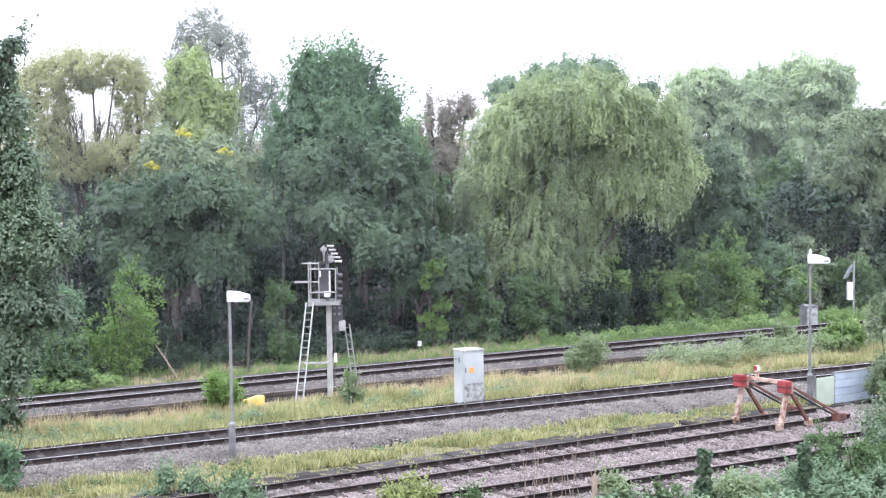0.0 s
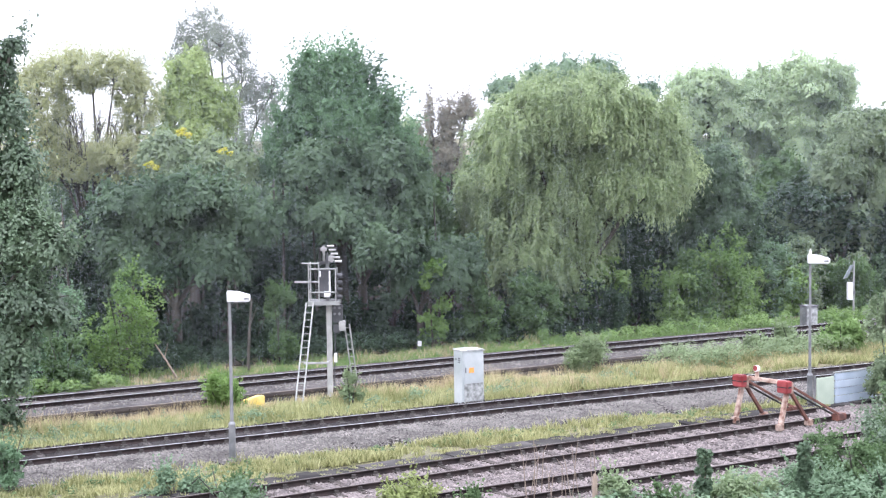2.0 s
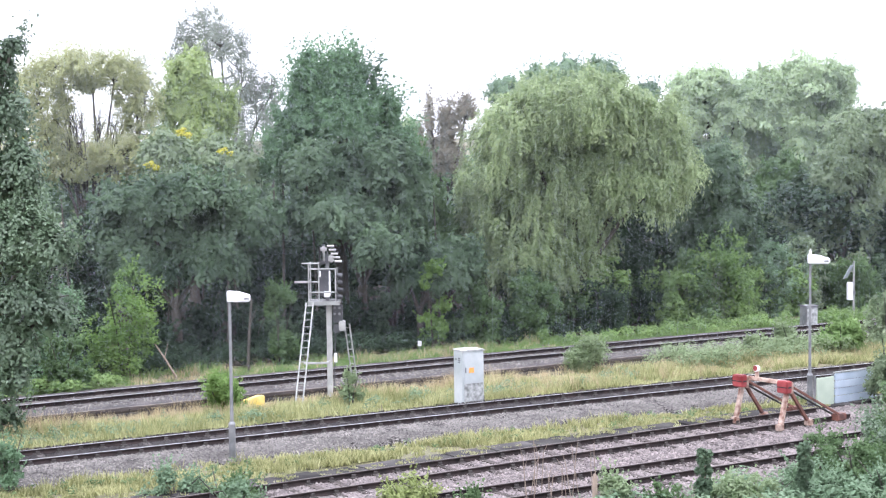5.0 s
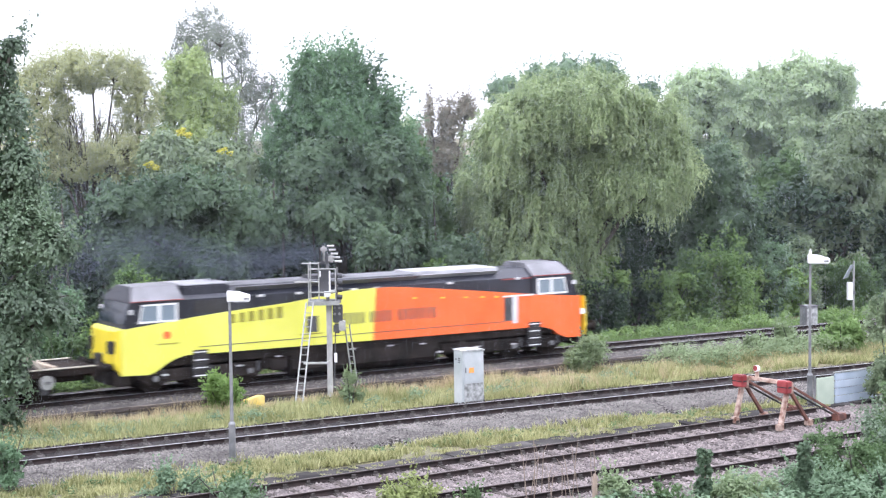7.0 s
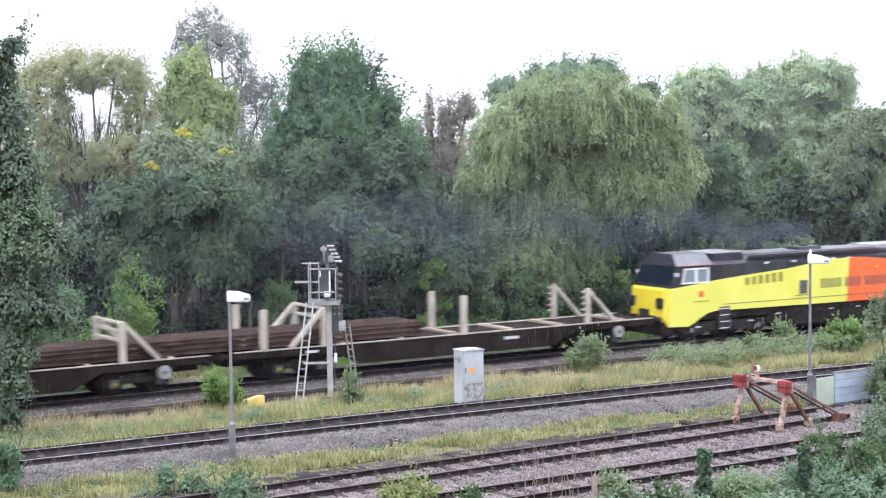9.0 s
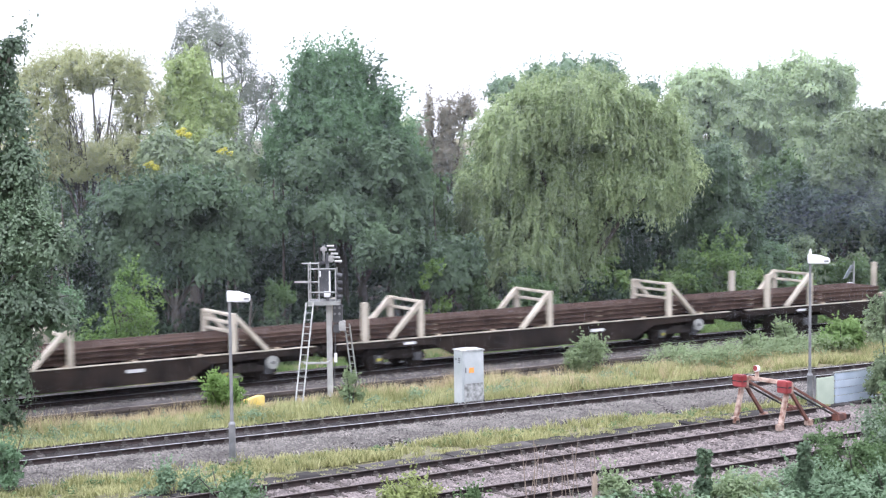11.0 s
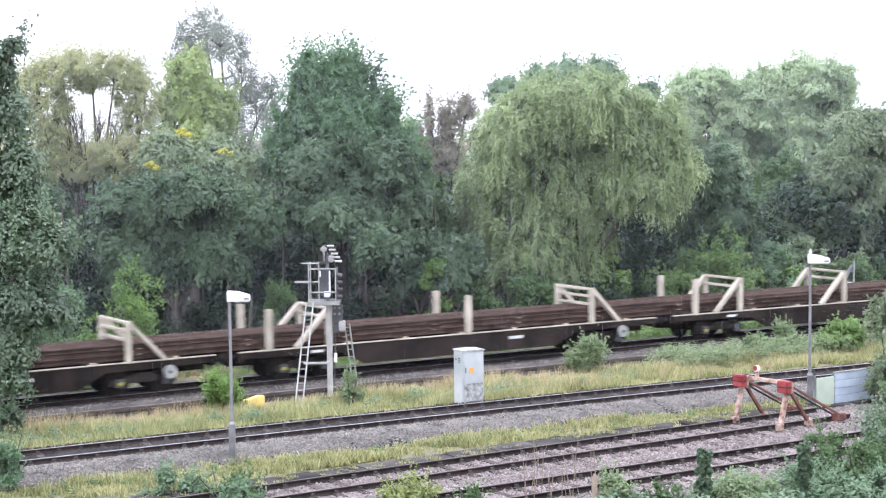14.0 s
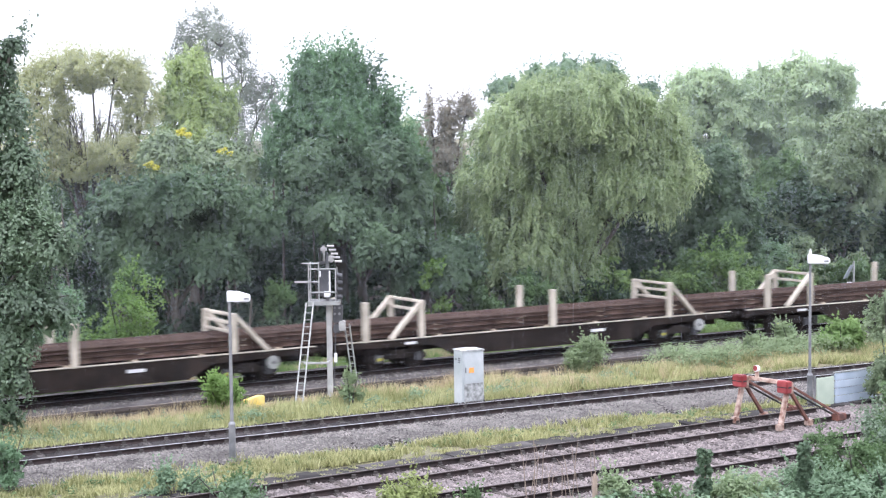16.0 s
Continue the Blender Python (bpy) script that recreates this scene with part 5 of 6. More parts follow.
def wooden_stump():
    t = thing("wooden_post", pose(3.78, 42.4, -0.42), "short weathered wooden fence post", "fence post")
    part("post", tube(bmesh.new(), (0, 0, -0.1), (0.0, 0, 1.05), 0.075, 0.065, 12), WOOD_POST, t)
    part("post_top", tube(bmesh.new(), (0, 0, 1.045), (0, 0, 1.13), 0.066, 0.03, 12), WOOD_POST, t)


wooden_stump()


def dead_stalks():
    rows = []
    rnd = random.Random(5)
    for i in range(16):
        x, y = 2.9 + rnd.uniform(-0.8, 1.1), 43.4 + rnd.uniform(-0.5, 0.5)
        k = Vector((x + rnd.uniform(-0.2, 0.2), y, rnd.uniform(0.4, 1.0)))
        rows += [((x, y, -0.45), k, 0.012, 0.009), (k, k + Vector((rnd.uniform(-0.15, 0.15), 0, rnd.uniform(0.15, 0.5))), 0.009, 0.004)]
    tagged(new("dead_stalks", limb_mesh("dead_stalks", rows, STALK)), "dry brown dock stalks on the near bank", "plants", kind="stuff")


dead_stalks()


def leaning_trunk(x0, y0, z0, x1, y1, z1, r, label, mat=BARK):
    t = thing("leaning_trunk", pose(x0, y0, z0), label, "tree trunk")
    d = Vector((x1 - x0, y1 - y0, z1 - z0))
    bm = tube(bmesh.new(), (0, 0, -0.2), d * 0.55, r, r * 0.85, 8)
    tube(bm, d * 0.54, d + Vector((0.05, 0, 0)), r * 0.85, r * 0.6, 8)
    part("bole", bm, mat, t)
    part("twig", tube(bmesh.new(), d * 0.6, d * 0.75 + Vector((0.3, 0.1, 0.4)), r * 0.4, 0.01, 6), mat, t)


leaning_trunk(-10.6, 67.6, -0.42, -11.75, 68.2, 0.95, 0.045, "grey fallen branch leaning under the trees", WOOD_POST)
leaning_trunk(-8.15, 69.8, -0.42, -8.0, 69.9, 2.6, 0.07, "dark straight trunk at the edge of the wood")


# ---- the train ----
def slab(bm, pts, y0, y1):
    return prism(bm, pts, y0, y1)


H = 10.25


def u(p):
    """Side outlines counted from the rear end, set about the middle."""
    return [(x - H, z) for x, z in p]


def wheelset(parent, x, r, name="wheelset"):
    bm = tube(bmesh.new(), (0, -0.80, 0), (0, 0.80, 0), 0.09, None, 10)
    for s in (1, -1):
        tube(bm, (0, s * 0.69, 0), (0, s * 0.82, 0), r, None, 28)
        tube(bm, (0, s * 0.665, 0), (0, s * 0.69, 0), r + 0.03, None, 28)
        tube(bm, (0, s * 0.82, 0), (0, s * 0.835, 0), r * 0.78, r * 0.4, 20)
        box(bm, -r * 0.1, r * 0.1, s * 0.83, s * 0.85, -r * 0.6, r * 0.6)
    o = part(name, bm, GRIME, parent)
    o.matrix_basis = pose(x, 0, r)
    return o


def locomotive():
    t = thing("diesel_locomotive", at_line(LINE_A, -100), "yellow and orange freight diesel locomotive with black upper body", "locomotive")
    W = 1.35
    part("underframe", box(bmesh.new(), -9.9, 9.9, -1.22, 1.22, 0.95, 1.34, 0.03), GRIME, t)
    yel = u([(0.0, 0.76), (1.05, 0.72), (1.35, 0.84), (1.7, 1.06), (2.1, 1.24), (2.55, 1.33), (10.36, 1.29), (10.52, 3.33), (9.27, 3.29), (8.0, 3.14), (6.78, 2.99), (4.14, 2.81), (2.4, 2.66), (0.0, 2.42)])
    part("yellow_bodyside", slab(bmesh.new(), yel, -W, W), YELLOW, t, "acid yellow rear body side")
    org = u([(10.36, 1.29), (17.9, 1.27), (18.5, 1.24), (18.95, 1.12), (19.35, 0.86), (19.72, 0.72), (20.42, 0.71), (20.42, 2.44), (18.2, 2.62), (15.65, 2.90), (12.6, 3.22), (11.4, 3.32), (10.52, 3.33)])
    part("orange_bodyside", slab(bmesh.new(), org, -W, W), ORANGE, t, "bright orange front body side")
    # noses: chamfered in plan
    for s, x, mat in ((-1, -H, YELLOW), (1, H + 0.17, WARM_YELLOW)):
        bm = bmesh.new()
        pl = [(0, -W), (0.22, -1.16), (0.34, -0.6), (0.34, 0.6), (0.22, 1.16), (0, W)]
        lo = [bm.verts.new((x + s * a, b, 1.22 if abs(b) < 1.2 else 0.75)) for a, b in pl]
        hi = [bm.verts.new((x + s * a * 0.8, b * 0.97, 2.42 if abs(b) > 1.2 else 2.36)) for a, b in pl]
        n = len(pl)
        for i in range(n):
            bm.faces.new((lo[i], lo[(i + 1) % n], hi[(i + 1) % n], hi[i]))
        bm.faces.new(hi)
        bm.faces.new(lo[::-1])
        nose = part("nose", bm, WARM_YELLOW, t, "warning yellow nose")
        for k in (1, -1):
            part("lamp_cluster", box(bmesh.new(), x + s * 0.08, x + s * 0.36, k * 0.78, k * 1.16, 1.55, 2.02, 0.04), BLACK, nose, "black lamp recess")
            part("buffer", tube(bmesh.new(), (x + s * 0.2, k * 0.87, 1.06), (x + s * 0.72, k * 0.87, 1.06), 0.13, None, 14), GRIME, nose)
            part("buffer_head", tube(bmesh.new(), (x + s * 0.70, k * 0.87, 1.06), (x + s * 0.76, k * 0.87, 1.06), 0.25, None, 18), GRIME, nose)
        part("coupling_recess", box(bmesh.new(), x + s * 0.05, x + s * 0.445, -0.32, 0.32, 0.95, 1.5, 0.03), BLACK, nose)
        part("valance", box(bmesh.new(), x - s * 0.4, x + s * 0.25, -1.2, 1.2, 0.35, 0.96, 0.05), GRIME, nose)
        part("ditch_light", box(bmesh.new(), x - s * 0.22, x - s * 0.02, -W - 0.012, W + 0.012, 1.66, 1.88, 0.01), WHITE, nose, "white marker lamp") if s > 0 else None
    # upper body with sloping eaves
    eaves = [(-1.24, 2.4), (-1.24, 3.36), (-0.80, 3.70), (0.80, 3.70), (1.24, 3.36), (1.24, 2.4)]
    part("engine_hood", hull_x(bmesh.new(), eaves, 2.35 - H, 18.1 - H), NAVY, t, "black upper body and engine hood")
    bm = bmesh.new()
    for s in (1, -1):
        beam(bm, (4.6 - H, s * 1.03, 3.55), (12.6 - H, s * 1.03, 3.55), 0.52, 0.02, up=(0, -s * 0.62, 0.78))
    part("roof_side_panel", bm, ROOF, t, "grey sloping roof panel")
    bm = bmesh.new()
    for s in (1, -1):
        beam(bm, (12.7 - H, s * 0.99, 3.58), (16.4 - H, s * 0.99, 3.58), 0.44, 0.03, up=(0, -s * 0.62, 0.78))
    part("roof_side_panel", bm, ROOF_PALE, t, "pale sloping roof panel")
    part("radiator_roof", box(bmesh.new(), 12.6 - H, 16.6 - H, -0.85, 0.85, 3.68, 3.82, 0.03), ROOF_PALE, t, "pale radiator roof")
    part("roof_walk", box(bmesh.new(), 4.5 - H, 12.5 - H, -0.80, 0.80, 3.69, 3.74, 0.01), ROOF, t)
    part("dynamic_brake_housing", box(bmesh.new(), 2.5 - H, 4.4 - H, -1.05, 1.05, 3.40, 3.84, 0.05), NAVY, t)
    part("housing_top", box(bmesh.new(), 2.6 - H, 4.5 - H, -0.98, 0.98, 3.84, 3.88, 0.01), ROOF_PALE, t)
    part("exhaust_housing", box(bmesh.new(), 8.2 - H, 9.6 - H, -0.5, 0.5, 3.70, 3.88, 0.05), DARK, t)
    part("exhaust_stack", tube(bmesh.new(), (8.9 - H, 0, 3.85), (8.9 - H, 0, 3.95), 0.22, 0.2, 16), BLACK, t)
    part("hood_grille", box(bmesh.new(), 2.9 - H, 4.3 - H, -1.262, 1.262, 2.85, 3.3, 0.01), BLACK, t)
    for x in (5.6, 7.2, 8.6, 9.6, 10.6, 14.0, 17.3):
        part("roof_lamp", box(bmesh.new(), x - H - 0.14, x - H + 0.14, -1.27, 1.27, 3.28, 3.37, 0.01), OFFWHITE, t)
    for x in (12.2, 13.5, 14.6, 15.4, 16.1):
        part("side_light", box(bmesh.new(), x - H, x + 0.16 - H, -W - 0.012, W + 0.012, 2.74 - 0.05 * (x - 13.5), 2.80 - 0.05 * (x - 13.5), 0.004), WARM_YELLOW, t)
    for x, z in ((1.6, 0.62), (4.6, 0.72), (6.2, 0.95), (9.4, 0.98), (11.1, 0.98), (12.6, 0.94), (13.4, 0.55), (15.2, 0.62), (17.0, 0.60)):
        part("maker_plate", box(bmesh.new(), x - H, x + 0.22 - H, -1.235, 1.235, z, z + 0.055, 0.004), OFFWHITE, t)
    part("red_line", box(bmesh.new(), 16.5 - H, 18.0 - H, -1.262, 1.262, 3.30, 3.34), MAROON, t)
    # cabs
    for s, x0 in ((1, 0.0), (-1, 20.42)):
        def cu(p):
            return [(x0 + s * a - H, b) for a, b in p]
        cab = part("cab", slab(bmesh.new(), cu([(2.42, 2.35), (2.42, 3.40), (0.42, 3.40), (0.14, 2.55), (0.10, 2.38)]), -1.31, 1.31), NAVY, t, "dark cab with a sloping windscreen")
        bm = bmesh.new()
        a = [bm.verts.new((x0 + s * px - H, py, pz)) for px, py, pz in ((0.40, -1.33, 3.40), (2.42, -1.33, 3.40), (2.42, 1.33, 3.40), (0.40, 1.33, 3.40))]
        b = [bm.verts.new((x0 + s * px - H, py, pz)) for px, py, pz in ((0.66, -0.72, 3.88), (2.42, -0.72, 3.90), (2.42, 0.72, 3.90), (0.66, 0.72, 3.88))]
        bm.faces.new(a), bm.faces.new(b[::-1])
        for i in range(4):
            bm.faces.new((a[i], a[(i + 1) % 4], b[(i + 1) % 4], b[i]))
        part("cab_roof", bm, ROOF, cab, "grey sloping cab roof")
        bm = bmesh.new()
        bm.faces.new([bm.verts.new((x0 + s * px - H, py, pz)) for px, py, pz in ((0.35, -1.335, 3.39), (0.61, -0.725, 3.90), (0.61, 0.725, 3.90), (0.35, 1.335, 3.39))])
        bmesh.ops.solidify(bm, geom=bm.faces[:], thickness=0.012)
        part("cab_brow", bm, NAVY, cab, "black slope above the windscreen")
        for k in (1, -1):
            part("roof_edge", box(bmesh.new(), x0 + s * 0.40 - H, x0 + s * 2.42 - H, k * 1.315, k * 1.345, 3.38, 3.41), MAROON, cab)
        for k in (1, -1):
            bm = bmesh.new()
            for e0, e1, z0, z1 in ((0.66, 2.20, 2.60, 2.67), (0.80, 2.20, 3.22, 3.28), (2.10, 2.20, 2.62, 3.26), (1.42, 1.54, 2.62, 3.26)):
                box(bm, x0 + s * e0 - H, x0 + s * e1 - H, k * 1.30, k * 1.352, z0, z1)
            beam(bm, (x0 + s * 0.70 - H, k * 1.328, 2.62), (x0 + s * 0.84 - H, k * 1.328, 3.26), 0.05, 0.1, up=(0, 1, 0))
            win = part("cab_window", bm, WHITE, cab, "white-framed cab side window")
            part("pane", box(bmesh.new(), x0 + s * 0.80 - H, x0 + s * 2.12 - H, k * 1.30, k * 1.33, 2.65, 3.24), GLASS_PALE, win)
            part("mirror", box(bmesh.new(), x0 + s * 0.30 - H, x0 + s * 0.42 - H, k * 1.30, k * 1.50, 2.96, 3.12, 0.01), OFFWHITE, cab)
        bm = beam(bmesh.new(), (x0 + s * 0.13 - H, 0, 2.58), (x0 + s * 0.395 - H, 0, 3.33), 2.5, 0.03, up=(-s, 0, 0.4))
        part("windscreen", bm, GLASS_DARK, cab)
    # side details, on both flanks
    bm = bmesh.new()
    for i in range(6):
        x = 4.25 + i * 0.39
        box(bm, x - H, x + 0.24 - H, -W - 0.012, W + 0.012, 2.38 + i * 0.012, 2.72 + i * 0.03)
    part("louvre_bank", bm, OLIVE, t, "row of olive louvres")
    part("battery_vent", box(bmesh.new(), 7.45 - H, 7.95 - H, -W - 0.012, W + 0.012, 1.80, 2.42, 0.01), DARK, t)
    bm = bmesh.new()
    box(bm, 7.2 - H, 8.1 - H, -W - 0.014, W + 0.014, 1.72, 1.77)
    part("battery_step", bm, OLIVE, t)
    part("side_stripe", box(bmesh.new(), 3.0 - H, 16.6 - H, -W - 0.010, W + 0.010, 1.585, 1.61), DARK, t)
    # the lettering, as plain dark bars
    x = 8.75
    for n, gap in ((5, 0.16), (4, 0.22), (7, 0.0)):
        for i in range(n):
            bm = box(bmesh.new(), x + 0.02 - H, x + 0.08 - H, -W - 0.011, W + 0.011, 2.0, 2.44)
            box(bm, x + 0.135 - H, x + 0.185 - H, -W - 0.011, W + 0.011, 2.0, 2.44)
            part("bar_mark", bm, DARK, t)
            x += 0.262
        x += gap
    for k in (-1,):
        part("orange_roundel", tube(bmesh.new(), (1.75 - H, k * (W - 0.05), 2.12), (1.75 - H, k * (W + 0.012), 2.12), 0.15, None, 20), ORANGE, t)
        part("side_plate", box(bmesh.new(), 1.35 - H, 2.2 - H, k * W, k * (W + 0.01), 1.78, 1.83), OLIVE, t)
    door = part("door_recess", box(bmesh.new(), 16.55 - H, 16.95 - H, -W - 0.010, W + 0.010, 1.62, 2.58, 0.005), DARK, t, "dark recessed doorway")
    for x0, x1 in ((16.95, 17.22), (17.75, 18.0)):
        part("door_pillar", box(bmesh.new(), x0 - H, x1 - H, -W - 0.02, W + 0.02, 1.5, 2.64, 0.01), OFFWHITE if x0 < 17.5 else ORANGE, door)
    part("door_header", box(bmesh.new(), 16.5 - H, 18.05 - H, -W - 0.022, W + 0.022, 2.60, 2.66, 0.005), WHITE, door)
    for x in (2.75, 17.75):
        st = part("step_well", box(bmesh.new(), x - H, x + 0.62 - H, -W - 0.008, W + 0.008, 0.45, 1.50, 0.01), BLACK, t, "black step well")
        for i in range(4):
            part("step", box(bmesh.new(), x + 0.06 - H, x + 0.56 - H, -W - 0.03, W + 0.03, 0.52 + i * 0.29, 0.555 + i * 0.29), WHITE, st, "white-edged step")
    tank = bmesh.new()
    hull_x(tank, [(-1.2, 0.95), (-1.2, 0.42), (-0.95, 0.24), (0.95, 0.24), (1.2, 0.42), (1.2, 0.95)], -3.4, 3.2)
    part("fuel_tank", tank, GRIME, t)
    for x in (-7.0, 6.9):
        bg_ = bmesh.new()
        for k in (1, -1):
            prism(bg_, [(x - 2.6, 0.62), (x - 2.3, 0.85), (x + 2.3, 0.85), (x + 2.6, 0.62), (x + 2.2, 0.30), (x + 1.0, 0.40), (x - 1.0, 0.40), (x - 2.2, 0.30)], k * 0.98, k * 1.12)
        part("bogie_frame", bg_, GRIME, t)
        for dx in (-1.9, 0.0, 1.9):
            for k in (1, -1):
                ab = part("axle_box", box(bmesh.new(), x + dx - 0.2, x + dx + 0.2, k * 0.98, k * 1.18, 0.33, 0.70, 0.04), GRIME, t)
                part("axle_cap", tube(bmesh.new(), (x + dx, k * 1.18, 0.53), (x + dx, k * 1.21, 0.53), 0.11, None, 14), GALV_DULL, ab)
            for k in (1, -1):
                part("spring", tube(bmesh.new(), (x + dx + 0.35, k * 1.05, 0.5), (x + dx + 0.35, k * 1.05, 0.85), 0.09, None, 10), DARK, t)
        part("brake_rigging", box(bmesh.new(), x - 2.5, x + 2.5, -0.60, 0.60, 0.35, 0.95, 0.05), GRIME, t)
        part("sand_box", box(bmesh.new(), x - 2.75, x - 2.35, -1.2, 1.2, 0.55, 0.98, 0.04), GRIME, t)
        part("sand_box", box(bmesh.new(), x + 2.35, x + 2.75, -1.2, 1.2, 0.55, 0.98, 0.04), GRIME, t)
    for x0, x1 in ((-4.3, -3.5), (3.3, 4.2)):
        part("air_reservoir", box(bmesh.new(), x0, x1, -1.18, 1.18, 0.45, 0.96, 0.08), GRIME, t)
    wheels = [wheelset(t, x + dx, 0.53) for x in (-7.0, 6.9) for dx in (-1.9, 0.0, 1.9)]
    return t, wheels


FRONT, BACK = 9.9, -9.9
NX = 6.5


def wagon(kind, first=False):
    """A bogie flat: N braces in front, then posts or braces, then an end post."""
    t = thing("rail_wagon", at_line(LINE_A, -120), "rusty brown flat wagon with beige steel stanchions", "wagon", "rail wagons")
    for k in (1, -1):
        side = [(BACK, 0.98), (BACK, 1.20), (FRONT, 1.20), (FRONT, 0.98), (5.6, 0.92), (4.6, 0.42), (-4.6, 0.42), (-5.6, 0.92)]
        part("side_sill", prism(bmesh.new(), side, k * 1.22, k * 1.32), WAGON, t, "deep fish-bellied side sill")
        part("deck_edge", box(bmesh.new(), BACK, FRONT, k * 1.20, k * 1.345, 1.215, 1.25, 0.006), BEIGE, t, "pale worn deck edge")
    part("deck", box(bmesh.new(), BACK, FRONT, -1.2, 1.2, 1.10, 1.19, 0.005), WAGON, t)
    part("centre_sill", box(bmesh.new(), BACK, FRONT, -0.3, 0.3, 0.6, 1.1, 0.01), WAGON, t)
    for x in (BACK, FRONT):
        s = 1 if x > 0 else -1
        hs = part("headstock", box(bmesh.new(), x - s * 0.18, x, -1.3, 1.3, 0.85, 1.22, 0.02), WAGON, t)
        for k in (1, -1):
            part("buffer", tube(bmesh.new(), (x, k * 0.87, 1.05), (x + s * 0.42, k * 0.87, 1.05), 0.11, None, 12), GRIME, hs)
            part("buffer_head", tube(bmesh.new(), (x + s * 0.40, k * 0.87, 1.05), (x + s * 0.46, k * 0.87, 1.05), 0.23, None, 16), GRIME, hs)
        part("coupling", box(bmesh.new(), x, x + s * 0.5, -0.06, 0.06, 0.95, 1.05, 0.01), GRIME, hs)
    for x in (-8.6, -5.2, -2.6, 0.0, 2.6, 5.2, 8.4):
        part("bolster", box(bmesh.new(), x - 0.1, x + 0.1, -1.18, 1.18, 1.19, 1.30, 0.015), TIMBER, t, "timber bolster")

    def post(x):
        for k in (1, -1):
            part("stanchion", box(bmesh.new(), x - 0.13, x + 0.13, k * 1.16, k * 1.34, 1.19, 2.78, 0.02), BEIGE, t, "beige steel stanchion")

    def brace(x, lean, bars):
        for k in (1, -1):
            p = part("brace_post", box(bmesh.new(), x - 0.11, x + 0.11, k * 1.14, k * 1.32, 1.19, 2.72, 0.015), BEIGE, t, "beige steel brace post")
            part("diagonal", beam(bmesh.new(), (x + lean * 0.05, k * 1.23, 2.62), (x + lean * 1.42, k * 1.23, 1.24), 0.16, 0.2, up=(0, 1, 0), bevel=0.012), BEIGE, p)
            if not bars:
                for i in range(5):
                    part("peg", box(bmesh.new(), x - 0.32, x - 0.1, k * 1.19, k * 1.27, 1.55 + i * 0.25, 1.62 + i * 0.25, 0.01), BEIGE, p)
        for z in bars:
            part("cross_bar", box(bmesh.new(), x - 0.07, x + 0.07, -1.3, 1.3, z - 0.05, z + 0.05, 0.012), BEIGE, t)

    brace(NX, 1, () if first else (2.66, 2.36, 2.02))
    if kind == "A":
        brace(NX - 6.35, -1, (2.66, 2.3))
    else:
        post(NX - 6.22)
    brace(NX - 12.6, -1, (2.66, 2.3))
    post(NX - 15.15)
    wheels = []
    for x in (-7.1, 7.1):
        bm = bmesh.new()
        for k in (1, -1):
            prism(bm, [(x - 1.3, 0.38), (x - 1.25, 0.62), (x - 0.5, 0.66), (x - 0.35, 0.80), (x + 0.35, 0.80), (x + 0.5, 0.66), (x + 1.25, 0.62), (x + 1.3, 0.38), (x + 0.6, 0.45), (x - 0.6, 0.45)], k * 0.98, k * 1.10)
        part("bogie_frame", bm, GRIME, t)
        for dx in (-0.9, 0.9):
            wheels.append(wheelset(t, x + dx, 0.46))
            for k in (1, -1):
                part("axle_box", box(bmesh.new(), x + dx - 0.16, x + dx + 0.16, k * 1.0, k * 1.2, 0.32, 0.64, 0.03), DARK, t)
                if dx < 0:
                    part("axle_cap", box(bmesh.new(), x + dx - 0.1, x + dx + 0.1, k * 1.2, k * 1.215, 0.42, 0.53), OLIVE, t)
    bw = part("brake_wheel", tube(bmesh.new(), (8.05, -1.30, 0.78), (8.05, -1.42, 0.78), 0.25, None, 24), GALV, t, "silver hand-brake wheel")
    part("brake_hub", tube(bmesh.new(), (8.05, -1.42, 0.78), (8.05, -1.47, 0.78), 0.06, None, 12), DARK, bw)
    part("label_plate", box(bmesh.new(), 2.2, 2.9, -1.335, -1.32, 0.86, 0.98), OFFWHITE, t)
    part("label_plate", box(bmesh.new(), -6.9, -6.4, -1.335, -1.32, 1.0, 1.1), OFFWHITE, t)
    return t, wheels


def rail_section():
    return [(-0.07, 0.0), (0.07, 0.0), (0.07, 0.014), (0.012, 0.035), (0.012, 0.115), (0.036, 0.125), (0.036, 0.158), (-0.036, 0.158), (-0.036, 0.125), (-0.012, 0.115), (-0.012, 0.035), (-0.07, 0.014)]


def rail_load(x0, x1, label):
    """Three layers of new rails on spacers, with a few odd ends."""
    t = thing("rail_load", at_line(LINE_A, -120), label, "rail load", "rail loads")
    me = finish(hull_x(bmesh.new(), rail_section(), x0, x1), LOAD, "rail")
    rnd = random.Random(int(x0 * 10))
    for layer in range(3):
        z = 1.302 + layer * 0.20
        for i in range(13):
            y = -1.0 + i * 0.166 + rnd.uniform(-0.01, 0.01)
            piece("rail", me, t, pose(0, y, z + (0.0 if layer else 0.0)))
        if layer < 2:
            sp = finish(box(bmesh.new(), -0.05, 0.05, -1.08, 1.08, z + 0.158, z + 0.20), TIMBER, "spacer")
            for x in np.arange(x0 + 1.0, x1 - 0.5, 4.1):
                piece("spacer", sp, t, pose(x, 0, 0))
    return t


LOCO, LOCO_WHEELS = locomotive()
FLEET = []
for i, kind in enumerate("PAAPPP"):
    w, ws = wagon(kind, i == 0)
    load = rail_load(-10.40, 10.40 if i else -1.6, "stack of rust-brown rails lying on a flat wagon")
    FLEET.append((w, load, ws, -4.39 - 20.82 * i - NX))


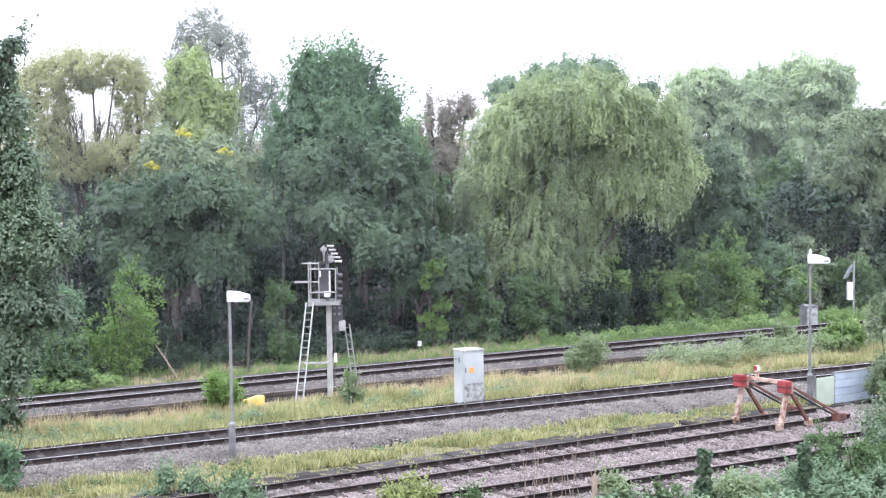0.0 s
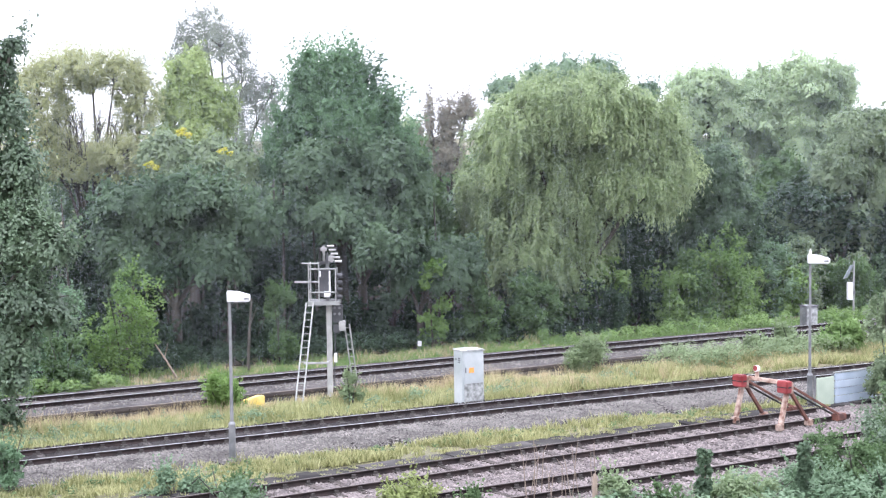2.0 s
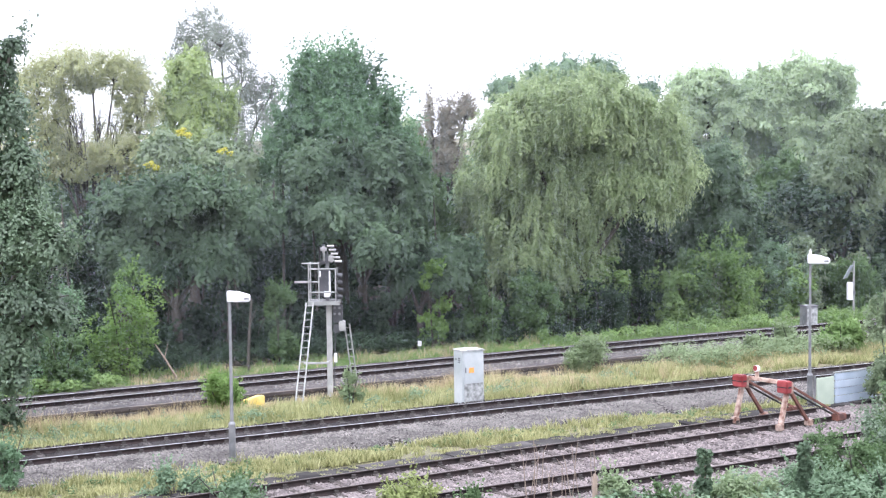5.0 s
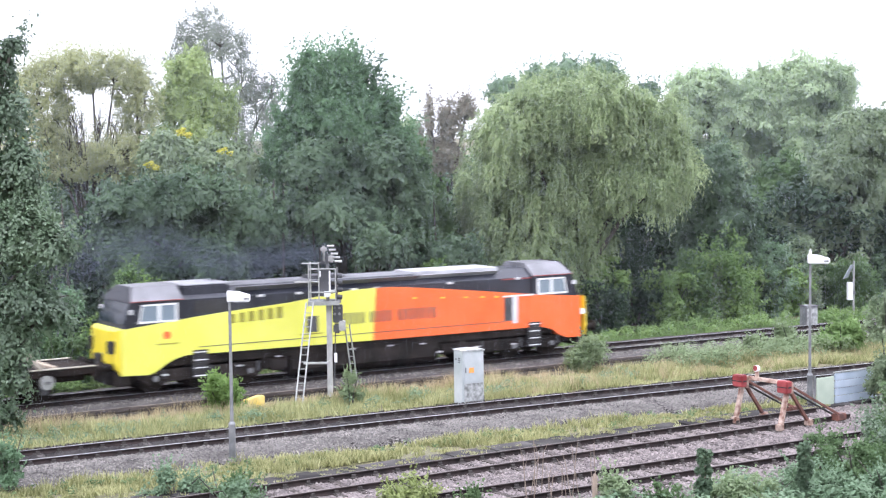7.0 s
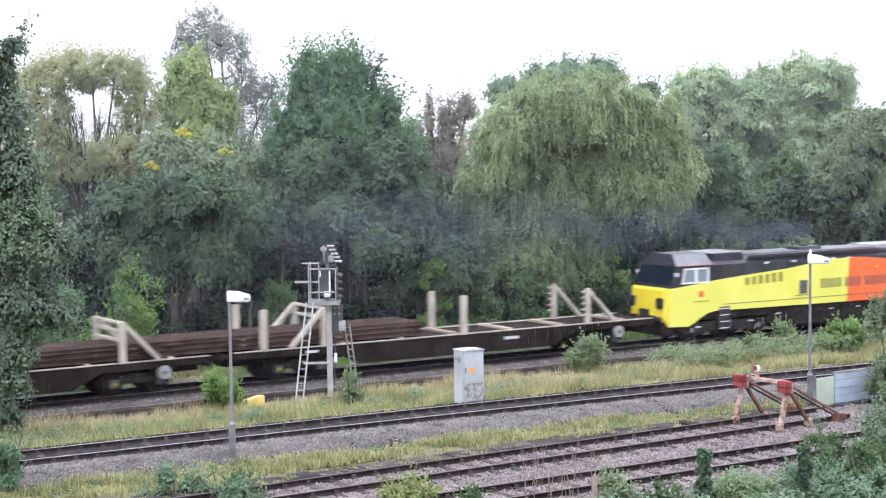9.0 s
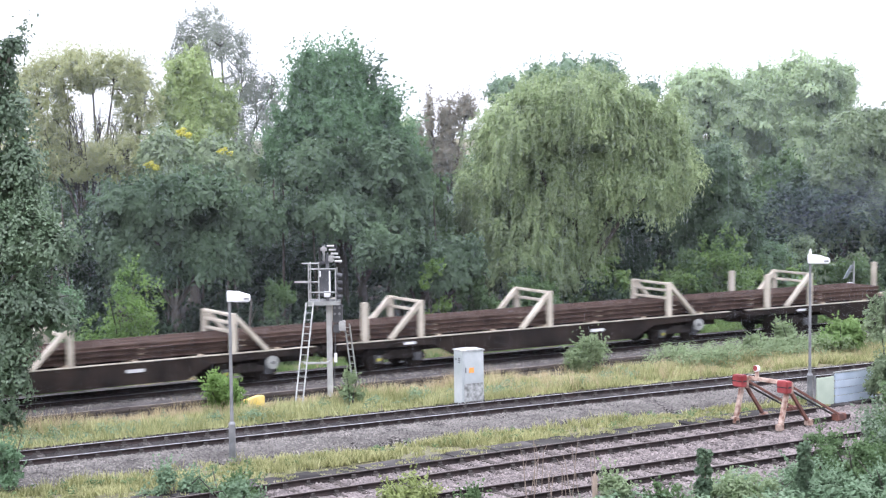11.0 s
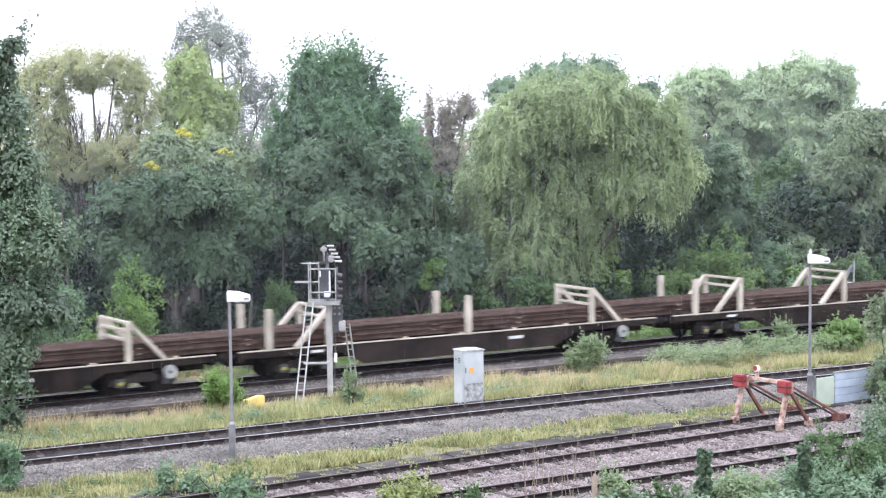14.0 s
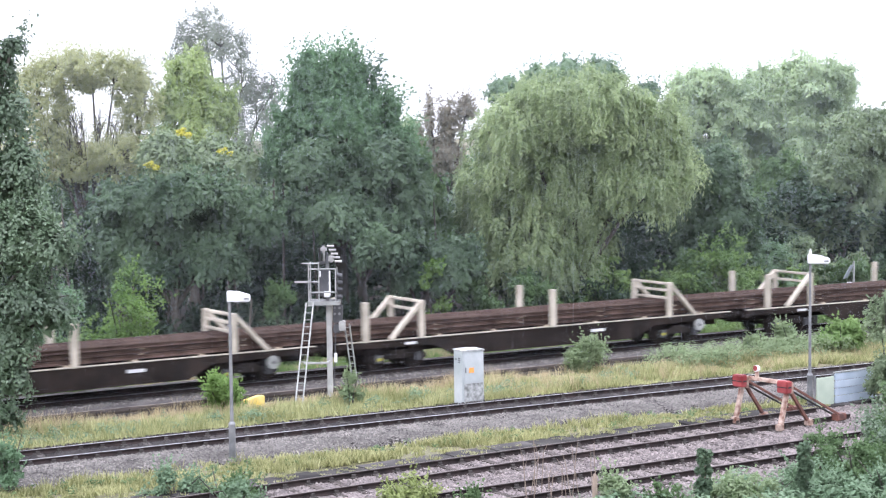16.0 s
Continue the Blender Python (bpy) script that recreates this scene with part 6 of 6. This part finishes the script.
def exhaust_smoke():
    """Sooty plume of fine flecks over and behind the stack."""
    n = 26000
    v = rng.random(n) ** 0.9
    back = 9.2 - 27.0 * v
    wide = 0.30 + 1.25 * v ** 0.7
    lift = 4.1 + 1.7 * v ** 0.5
    p = np.stack([back - H + rng.normal(size=n) * 0.5, rng.normal(size=n) * wide * 0.9 + 0.8 * v, lift + rng.normal(size=n) * wide * 0.62 + 0.3 * np.sin(back * 0.9)], -1)
    p[:, 2] = np.maximum(p[:, 2], 3.95 - 2.0 * np.clip((0.5 - back) / 2, 0, 1))
    nn = unit(rng.normal(size=(n, 3)))
    t = thing("exhaust_smoke", at_line(LINE_A, -100), "thin blue-black exhaust smoke trailing behind the locomotive", "smoke")
    o = tagged(new("soot_flecks", leaf_mesh("soot_flecks", p, nn, 0.055, 0.05, SMOKE)), kind="stuff")
    o.parent = t
    return t


SMOKE = surf("soot", (0.080, 0.094, 0.122), (0.115, 0.132, 0.165), 1.0, 1.0, 10, 0.0, spec=0.0)
PLUME = exhaust_smoke()


# ---- the pieces of the lines ----
track("track_far", LINE_A, -160, 120, -27, 32, 0.68, RAIL_TOP, SLEEPER, "far running line with polished rails on dark sleepers", chairs=False)
track("track_middle", LINE_B, -110, 110, -22, 26, 0.68, RAIL_TOP, SLEEPER, "middle running line with polished rails on dark sleepers", chair_mat=SLEEPER)
track("track_siding", LINE_C, -30, 15.5, -12, 15, 0.72, RAIL_DULL, SLEEPER_C, "dead-end siding with rusty rails in chairs", chair_mat=SLEEPER)
track("track_near", LINE_D, -30, 40, -6, 18, 0.72, RAIL_DULL, SLEEPER_C, "overgrown nearest siding with rusty rails", chair_mat=SLEEPER)
walkway()
cable_trough()


def motions():
    """The train runs along the far line: seconds, and metres to the rear of the locomotive."""
    rows = [(0.0, -103.1), (2.0, -77.9), (4.0, -52.6), (5.2, -37.5), (6.3, -23.63), (6.5, -21.1), (7.0, -14.46), (7.5, -8.36), (8.0, -1.82), (8.5, 4.32),
            (9.0, 10.79), (9.2, 13.30), (10.2, 25.95), (11.3, 39.64), (11.5, 42.07), (12.0, 48.60), (12.5, 54.63), (13.0, 61.08), (13.5, 67.10), (14.0, 73.47),
            (14.5, 79.56), (15.0, 86.05), (15.5, 92.03), (16.0, 98.48)]
    walk(LOCO, [(t, at_line(LINE_A, s + H)) for t, s in rows])
    walk(PLUME, [(t, at_line(LINE_A, s + H)) for t, s in rows])
    for w, load, ws, off in FLEET:
        path = [(t, at_line(LINE_A, s + off)) for t, s in rows]
        walk(w, path)
        walk(load, path)
    walk(DRIZZLE, [(0.0, pose(0, 0, 0)), (8.0, pose(0, 0, -5.0)), (16.0, pose(0, 0, -10.0))])
    # the wheels roll as far as the train goes
    times = [i / 30 for i in range(481)]
    way = np.interp(times, [r[0] for r in rows], [r[1] for r in rows])
    for ws in [LOCO_WHEELS] + [f[2] for f in FLEET]:
        for o in ws:
            x, z = o.location.x, o.location.z
            walk(o, [(t, pose(x, 0, z, 0, math.degrees(s / z) % 360, 0)) for t, s in zip(times, way)])


motions()
